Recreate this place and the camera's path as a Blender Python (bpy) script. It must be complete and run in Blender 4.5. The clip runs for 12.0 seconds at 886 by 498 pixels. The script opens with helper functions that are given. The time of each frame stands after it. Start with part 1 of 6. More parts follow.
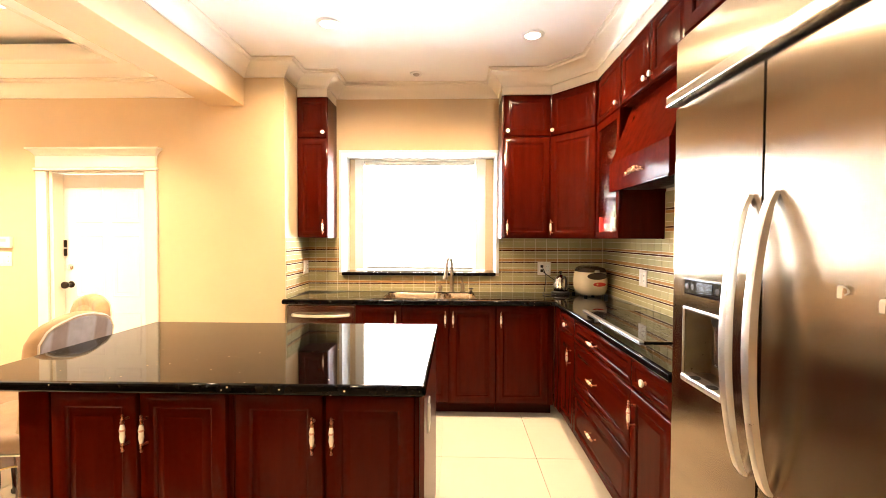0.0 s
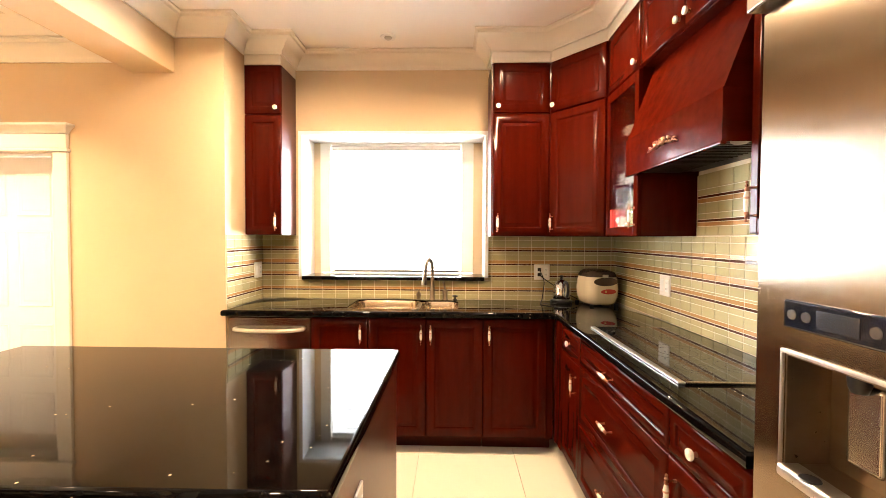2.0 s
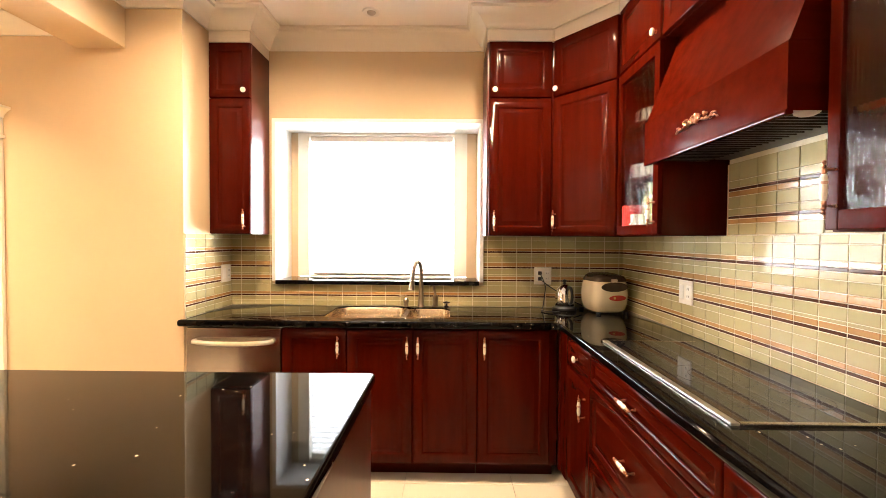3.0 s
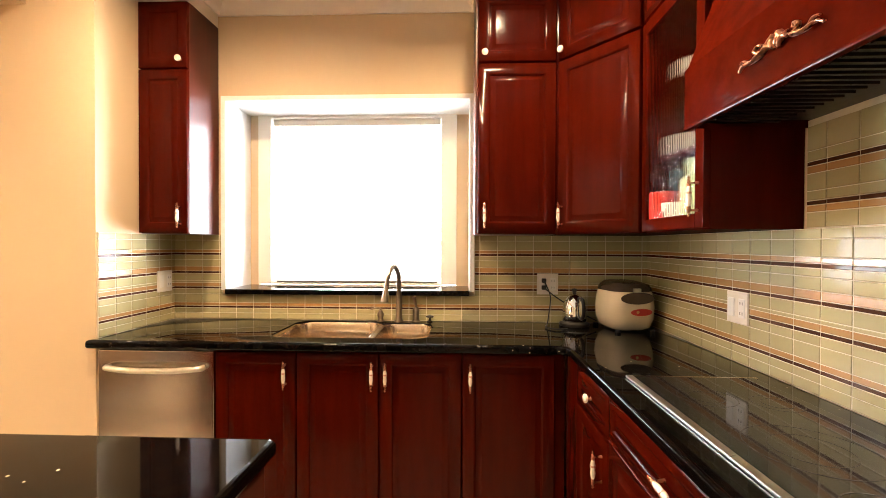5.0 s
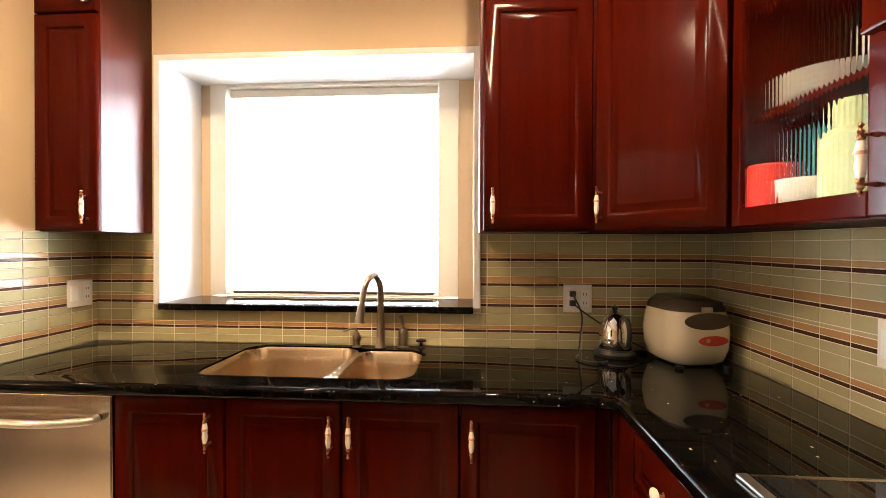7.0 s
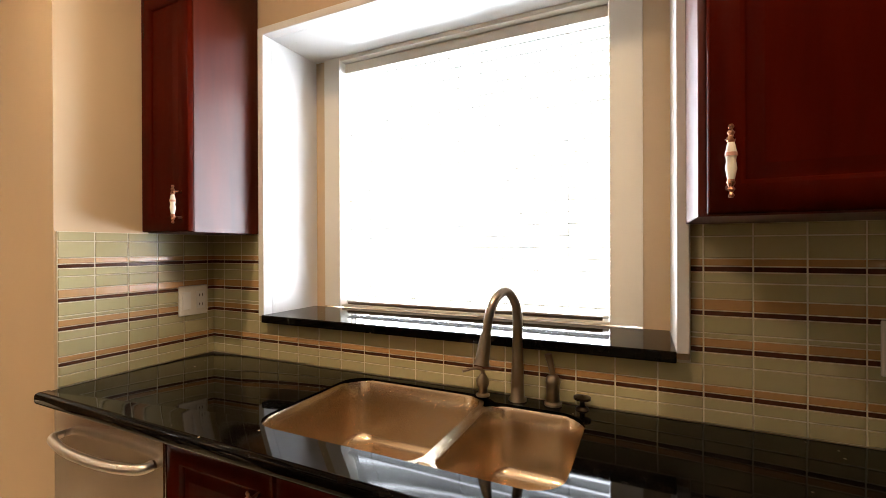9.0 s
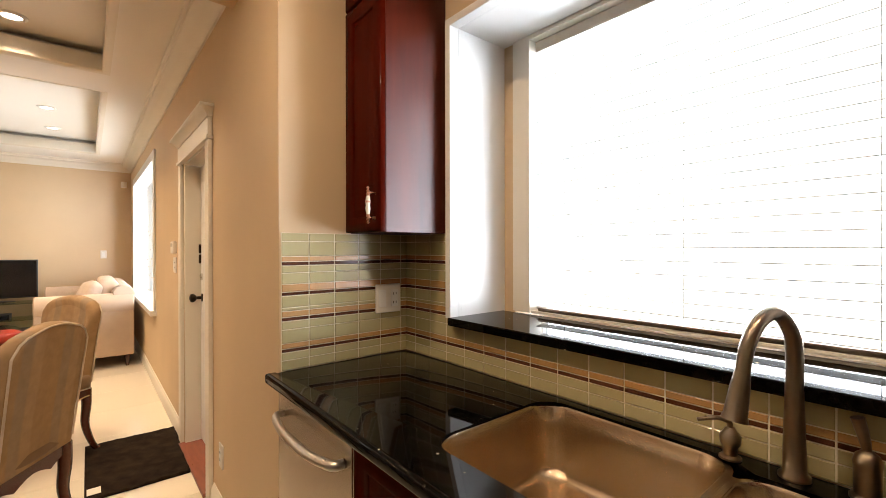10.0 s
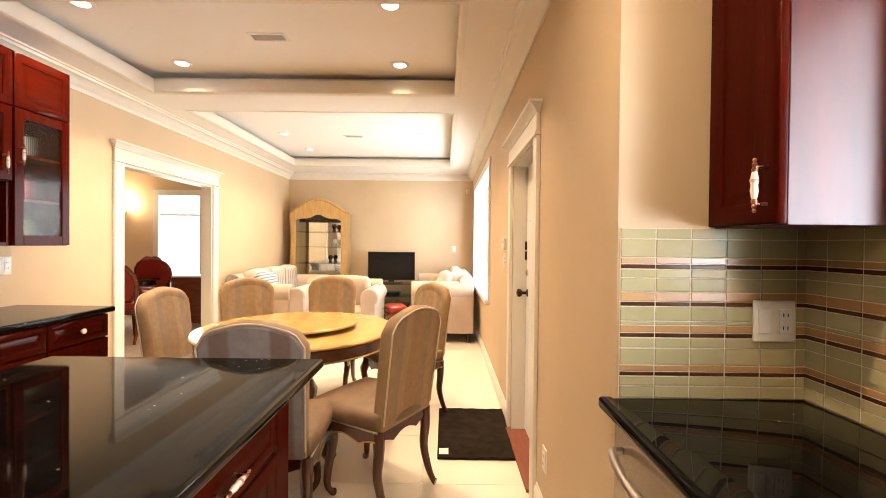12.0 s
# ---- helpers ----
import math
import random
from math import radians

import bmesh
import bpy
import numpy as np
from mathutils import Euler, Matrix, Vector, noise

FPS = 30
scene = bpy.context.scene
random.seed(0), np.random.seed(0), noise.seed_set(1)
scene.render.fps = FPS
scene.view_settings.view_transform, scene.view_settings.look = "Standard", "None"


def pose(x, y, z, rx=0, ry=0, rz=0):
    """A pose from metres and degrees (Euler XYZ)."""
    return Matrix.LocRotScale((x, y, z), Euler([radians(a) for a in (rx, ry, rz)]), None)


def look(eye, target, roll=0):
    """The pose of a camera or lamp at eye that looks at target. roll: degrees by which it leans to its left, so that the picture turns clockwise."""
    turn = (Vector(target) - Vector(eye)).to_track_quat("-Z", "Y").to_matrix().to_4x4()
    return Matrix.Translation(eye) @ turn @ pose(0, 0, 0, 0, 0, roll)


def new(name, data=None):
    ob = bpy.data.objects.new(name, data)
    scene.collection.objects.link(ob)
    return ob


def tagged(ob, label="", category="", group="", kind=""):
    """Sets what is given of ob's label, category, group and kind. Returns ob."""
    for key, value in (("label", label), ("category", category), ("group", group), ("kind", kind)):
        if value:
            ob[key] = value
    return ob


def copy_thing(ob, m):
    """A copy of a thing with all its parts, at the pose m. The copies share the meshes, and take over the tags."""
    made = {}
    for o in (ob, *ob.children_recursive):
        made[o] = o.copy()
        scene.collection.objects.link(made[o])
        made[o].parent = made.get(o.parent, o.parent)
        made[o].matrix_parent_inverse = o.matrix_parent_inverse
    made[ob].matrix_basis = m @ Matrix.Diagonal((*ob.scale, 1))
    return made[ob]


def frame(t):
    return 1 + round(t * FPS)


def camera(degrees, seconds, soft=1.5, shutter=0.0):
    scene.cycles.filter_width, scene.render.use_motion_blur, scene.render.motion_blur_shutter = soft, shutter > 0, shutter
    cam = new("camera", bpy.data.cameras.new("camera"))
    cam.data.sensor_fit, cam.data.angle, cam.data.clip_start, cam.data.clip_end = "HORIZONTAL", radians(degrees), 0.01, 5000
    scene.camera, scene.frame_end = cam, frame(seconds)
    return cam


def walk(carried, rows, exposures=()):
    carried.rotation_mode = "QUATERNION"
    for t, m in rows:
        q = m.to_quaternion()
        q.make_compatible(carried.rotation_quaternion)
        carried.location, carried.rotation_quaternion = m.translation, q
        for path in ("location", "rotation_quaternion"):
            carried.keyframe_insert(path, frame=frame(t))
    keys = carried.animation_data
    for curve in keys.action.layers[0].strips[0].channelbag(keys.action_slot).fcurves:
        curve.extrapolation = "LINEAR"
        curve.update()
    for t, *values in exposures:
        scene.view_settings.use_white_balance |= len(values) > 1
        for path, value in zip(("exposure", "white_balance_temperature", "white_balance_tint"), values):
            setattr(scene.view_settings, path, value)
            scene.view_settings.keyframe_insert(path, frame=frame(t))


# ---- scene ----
cam = camera(92.0, 12.0, soft=0.75)
PATH = [
    (0, (0.182, 0.023, 1.384), (0.126, 2.022, 1.334), 0.2),
    (0.5, (0.193, 0.128, 1.382), (0.182, 2.127, 1.332), 0.2),
    (1, (0.229, 0.257, 1.387), (0.239, 2.257, 1.331), 0.2),
    (1.5, (0.282, 0.444, 1.386), (0.219, 2.442, 1.327), 0.1),
    (2, (0.306, 0.626, 1.371), (0.26, 2.625, 1.319), 0.3),
    (2.5, (0.302, 0.806, 1.37), (0.292, 2.805, 1.316), 0.3),
    (3, (0.329, 0.946, 1.361), (0.308, 2.945, 1.316), 0.4),
    (5, (0.488, 1.457, 1.336), (0.41, 3.456, 1.314), 0.2),
    (5.5, (0.509, 1.569, 1.342), (0.425, 3.567, 1.315), 0.2),
    (6, (0.518, 1.696, 1.341), (0.432, 3.694, 1.316), 0.2),
    (6.5, (0.533, 1.842, 1.337), (0.422, 3.838, 1.317), 0.2),
    (8.5, (0.529, 2.555, 1.345), (0.046, 4.495, 1.330), 0.2),
    (9, (0.474, 2.642, 1.330), (-0.381, 4.45, 1.325), -0.2),
    (9.5, (0.429, 2.752, 1.327), (-0.798, 4.331, 1.329), -0.1),
    (10, (0.346, 2.803, 1.33), (-1.193, 4.081, 1.327), -0.1),
    (10.5, (0.3, 2.837, 1.331), (-1.456, 3.795, 1.325), 0.1),
    (11, (0.231, 2.843, 1.332), (-1.649, 3.526, 1.322), 0.3),
    (11.5, (0.131, 2.83, 1.335), (-1.848, 3.12, 1.32), 0.4),
    (12, (0.066, 2.821, 1.334), (-1.934, 2.811, 1.312), 0.6),
]
EXPOSURES = [(0, 0.50, 6900, 11), (2.5, 0.33, 6900, 12), (5.5, -0.01, 6900, 13), (6.5, -0.06, 6800, 13), (8.5, -1.13, 6650, 12), (9.5, -1.28, 6600, 12), (10.5, -1.38, 6600, 12), (11.2, -1.10, 6550, 12), (12, -0.80, 6550, 12)]
walk(cam, [(t, look(eye, target, roll)) for t, eye, target, roll in PATH], EXPOSURES)

# ---- world, sun and lamps ----
world = bpy.data.worlds.new("sky")
world.use_nodes = True
scene.world = world
sky = world.node_tree.nodes.new("ShaderNodeTexSky")
sky.sky_type, sky.sun_disc, sky.sun_elevation, sky.sun_rotation = "NISHITA", False, radians(48), radians(-25)
world.node_tree.nodes["Background"].inputs["Strength"].default_value = 0.12
world.node_tree.links.new(sky.outputs[0], world.node_tree.nodes["Background"].inputs["Color"])

sun_data = bpy.data.lights.new("sun", "SUN")
sun_data.energy, sun_data.angle, sun_data.color = 2.0, radians(8), (1, 0.96, 0.9)
sun = new("sun", sun_data)
sun.matrix_world = look((0, 12, 14), (0.5, 0, 0))

WARM = (1.0, 0.745, 0.485)
KITCHEN_W, HALL_FILL_W, DINING_W, LIVING_W = 40, 14, 34, 24


def area_lamp(name, at, target, w, h, watts, colour, spread=180):
    data = bpy.data.lights.new(name, "AREA")
    data.shape, data.size, data.size_y = "RECTANGLE", w, h
    data.energy, data.color, data.spread = watts, colour, radians(spread)
    ob = new(name, data)
    ob.matrix_world = look(at, target)
    return ob


area_lamp("kitchen_window_daylight", (-0.15, 4.9, 0.9), (-0.15, 1.2, 2.4), 4.0, 4.4, 4300, (0.80, 0.87, 1.0))
area_lamp("living_window_daylight", (-8.0, 3.95, 1.1), (-7.0, 0.8, 2.5), 9.0, 2.6, 1300, (0.92, 0.96, 1.0))
area_lamp("dining_room_window_daylight", (-8.2, -1.95, 1.3), (0, -1.95, 1.1), 1.6, 2.2, 150, (0.95, 0.97, 1.0))

# ---- materials ----


def nodes_of(name):
    m = bpy.data.materials.new(name)
    m.use_nodes = True
    t = m.node_tree
    return m, t, t.nodes["Principled BSDF"]


def put_noise(t, scale, detail=4, stretch=(1, 1, 1), coords="Object"):
    co, mp, nz = t.nodes.new("ShaderNodeTexCoord"), t.nodes.new("ShaderNodeMapping"), t.nodes.new("ShaderNodeTexNoise")
    mp.inputs["Scale"].default_value = stretch
    nz.inputs["Scale"].default_value, nz.inputs["Detail"].default_value = scale, detail
    t.links.new(co.outputs[coords], mp.inputs["Vector"])
    t.links.new(mp.outputs[0], nz.inputs["Vector"])
    return nz.outputs["Fac"]


def ramp(t, fac, stops):
    r = t.nodes.new("ShaderNodeValToRGB")
    while len(r.color_ramp.elements) < len(stops):
        r.color_ramp.elements.new(0.5)
    for e, (p, c) in zip(r.color_ramp.elements, stops):
        e.position, e.color = p, (*c, 1)
    t.links.new(fac, r.inputs["Fac"])
    return r.outputs["Color"]


def bump(t, p, fac, strength, distance=0.002):
    b = t.nodes.new("ShaderNodeBump")
    b.inputs["Strength"].default_value, b.inputs["Distance"].default_value = strength, distance
    t.links.new(fac, b.inputs["Height"])
    t.links.new(b.outputs[0], p.inputs["Normal"])


def surface(name, dark, light, rough, scale=8, stretch=(1, 1, 1), metal=0.0, relief=0.1, fine=60, coat=0.0, rough_var=0.06, sheen=0.0, spec=0.5, coat_rough=0.12):
    """A surface that varies between two colours at a broad scale, with fine relief and uneven gloss."""
    m, t, p = nodes_of(name)
    broad = put_noise(t, scale, 5, stretch)
    t.links.new(ramp(t, broad, [(0.3, dark), (0.7, light)]), p.inputs["Base Color"])
    grain = put_noise(t, fine, 3, stretch)
    mr = t.nodes.new("ShaderNodeMapRange")
    mr.inputs["To Min"].default_value, mr.inputs["To Max"].default_value = max(0.02, rough - rough_var), rough + rough_var
    t.links.new(grain, mr.inputs["Value"])
    t.links.new(mr.outputs[0], p.inputs["Roughness"])
    p.inputs["Metallic"].default_value = metal
    p.inputs["Coat Weight"].default_value = coat
    p.inputs["Specular IOR Level"].default_value = spec
    p.inputs["Coat Roughness"].default_value = coat_rough
    p.inputs["Sheen Weight"].default_value = sheen
    if relief:
        bump(t, p, grain, relief)
    return m


def glass(name, tint, rough=0.0, thin=0.12):
    """A thin pane: mostly clear, more mirror-like at a slant."""
    m, t, p = nodes_of(name)
    tr, gl, mix, fr = (t.nodes.new("ShaderNode" + k) for k in ("BsdfTransparent", "BsdfGlossy", "MixShader", "LayerWeight"))
    tr.inputs["Color"].default_value = (*tint, 1)
    gl.inputs["Roughness"].default_value = rough
    fr.inputs["Blend"].default_value = 0.5
    power, scale = t.nodes.new("ShaderNodeMath"), t.nodes.new("ShaderNodeMath")
    power.operation, power.inputs[1].default_value = "POWER", 5.0
    scale.operation, scale.inputs[1].default_value, scale.inputs[2].default_value = "MULTIPLY_ADD", 0.8, 0.03
    t.links.new(fr.outputs["Facing"], power.inputs[0])
    t.links.new(power.outputs[0], scale.inputs[0])
    t.links.new(scale.outputs[0], mix.inputs[0])
    t.links.new(tr.outputs[0], mix.inputs[1])
    t.links.new(gl.outputs[0], mix.inputs[2])
    t.links.new(mix.outputs[0], t.nodes["Material Output"].inputs["Surface"])
    return m


def solid_glass(name):
    """Thick glass that bends what lies behind it."""
    m, t, p = nodes_of(name)
    p.inputs["Base Color"].default_value = (0.95, 0.98, 0.96, 1)
    p.inputs["Transmission Weight"].default_value, p.inputs["Roughness"].default_value, p.inputs["IOR"].default_value = 1.0, 0.01, 1.27
    return m


def glow(name, colour, strength):
    m, t, p = nodes_of(name)
    p.inputs["Base Color"].default_value = (0.9, 0.9, 0.9, 1)
    p.inputs["Emission Color"].default_value, p.inputs["Emission Strength"].default_value = (*colour, 1), strength
    return m


def striped(name, colours, per_metre, axis=0, relief=0.25):
    """Woven cloth with soft stripes of several colours."""
    m, t, p = nodes_of(name)
    co, sep, mul, fr = (t.nodes.new("ShaderNode" + k) for k in ("TexCoord", "SeparateXYZ", "Math", "Math"))
    mul.operation, mul.inputs[1].default_value, fr.operation = "MULTIPLY", per_metre, "FRACT"
    t.links.new(co.outputs["Object"], sep.inputs[0])
    t.links.new(sep.outputs[axis], mul.inputs[0])
    t.links.new(mul.outputs[0], fr.inputs[0])
    n = len(colours)
    stops = []
    for i, c in enumerate(colours):
        stops += [(i / n + 0.03, c), ((i + 1) / n - 0.03, c)]
    col = ramp(t, fr.outputs[0], stops)
    mix = t.nodes.new("ShaderNodeMixRGB")
    mix.blend_type, mix.inputs[0].default_value = "MULTIPLY", 0.6
    t.links.new(col, mix.inputs[1])
    t.links.new(ramp(t, put_noise(t, 25, 5), [(0.25, (0.65, 0.62, 0.58)), (0.75, (1, 1, 1))]), mix.inputs[2])
    t.links.new(mix.outputs[0], p.inputs["Base Color"])
    p.inputs["Roughness"].default_value, p.inputs["Sheen Weight"].default_value = 0.85, 0.04
    bump(t, p, put_noise(t, 260, 2), relief, 0.001)
    return m


def pieces(name, dark, light, rough, coat=0.0, relief=0.0, ior=1.5, scale=30):
    """For pieces that differ from one to the next."""
    m, t, p = nodes_of(name)
    info, mix, add = (t.nodes.new("ShaderNode" + k) for k in ("ObjectInfo", "MixRGB", "Math"))
    nz = put_noise(t, scale, 4)
    add.operation, add.use_clamp = "MULTIPLY_ADD", True
    add.inputs[1].default_value = 0.5
    half = t.nodes.new("ShaderNodeMath")
    half.operation, half.inputs[1].default_value = "MULTIPLY", 0.5
    t.links.new(nz, half.inputs[0])
    t.links.new(info.outputs["Random"], add.inputs[0])
    t.links.new(half.outputs[0], add.inputs[2])
    t.links.new(add.outputs[0], mix.inputs[0])
    mix.inputs[1].default_value, mix.inputs[2].default_value = (*dark, 1), (*light, 1)
    t.links.new(mix.outputs[0], p.inputs["Base Color"])
    p.inputs["Roughness"].default_value, p.inputs["IOR"].default_value = rough, ior
    p.inputs["Coat Weight"].default_value, p.inputs["Coat Roughness"].default_value = coat, 0.03
    if relief:
        bump(t, p, nz, relief, 0.001)
    return m


def granite_material():
    """Polished near-black stone with pale and amber flecks."""
    m, t, p = nodes_of("black_granite")
    co = t.nodes.new("ShaderNodeTexCoord")
    v = t.nodes.new("ShaderNodeTexVoronoi")
    v.inputs["Scale"].default_value = 42
    t.links.new(co.outputs["Object"], v.inputs["Vector"])
    fleck = ramp(t, v.outputs["Distance"], [(0.0, (0.85, 0.72, 0.50)), (0.10, (0.60, 0.48, 0.30)), (0.15, (0.004, 0.004, 0.004))])
    body = ramp(t, put_noise(t, 24, 8), [(0.45, (0.0016, 0.0015, 0.0014)), (0.8, (0.009, 0.006, 0.004))])
    sep = t.nodes.new("ShaderNodeSeparateColor")
    t.links.new(v.outputs["Color"], sep.inputs[0])
    gate = t.nodes.new("ShaderNodeMath")
    gate.operation, gate.inputs[1].default_value = "MULTIPLY", 1.0
    t.links.new(sep.outputs[0], gate.inputs[0])
    t.links.new(put_noise(t, 5, 2), gate.inputs[1])
    sel = ramp(t, gate.outputs[0], [(0.46, (0, 0, 0)), (0.50, (1, 1, 1))])
    a = t.nodes.new("ShaderNodeMixRGB")
    t.links.new(sel, a.inputs[0])
    t.links.new(body, a.inputs[1])
    t.links.new(fleck, a.inputs[2])
    t.links.new(a.outputs[0], p.inputs["Base Color"])
    p.inputs["Roughness"].default_value, p.inputs["IOR"].default_value = 0.04, 1.205
    return m


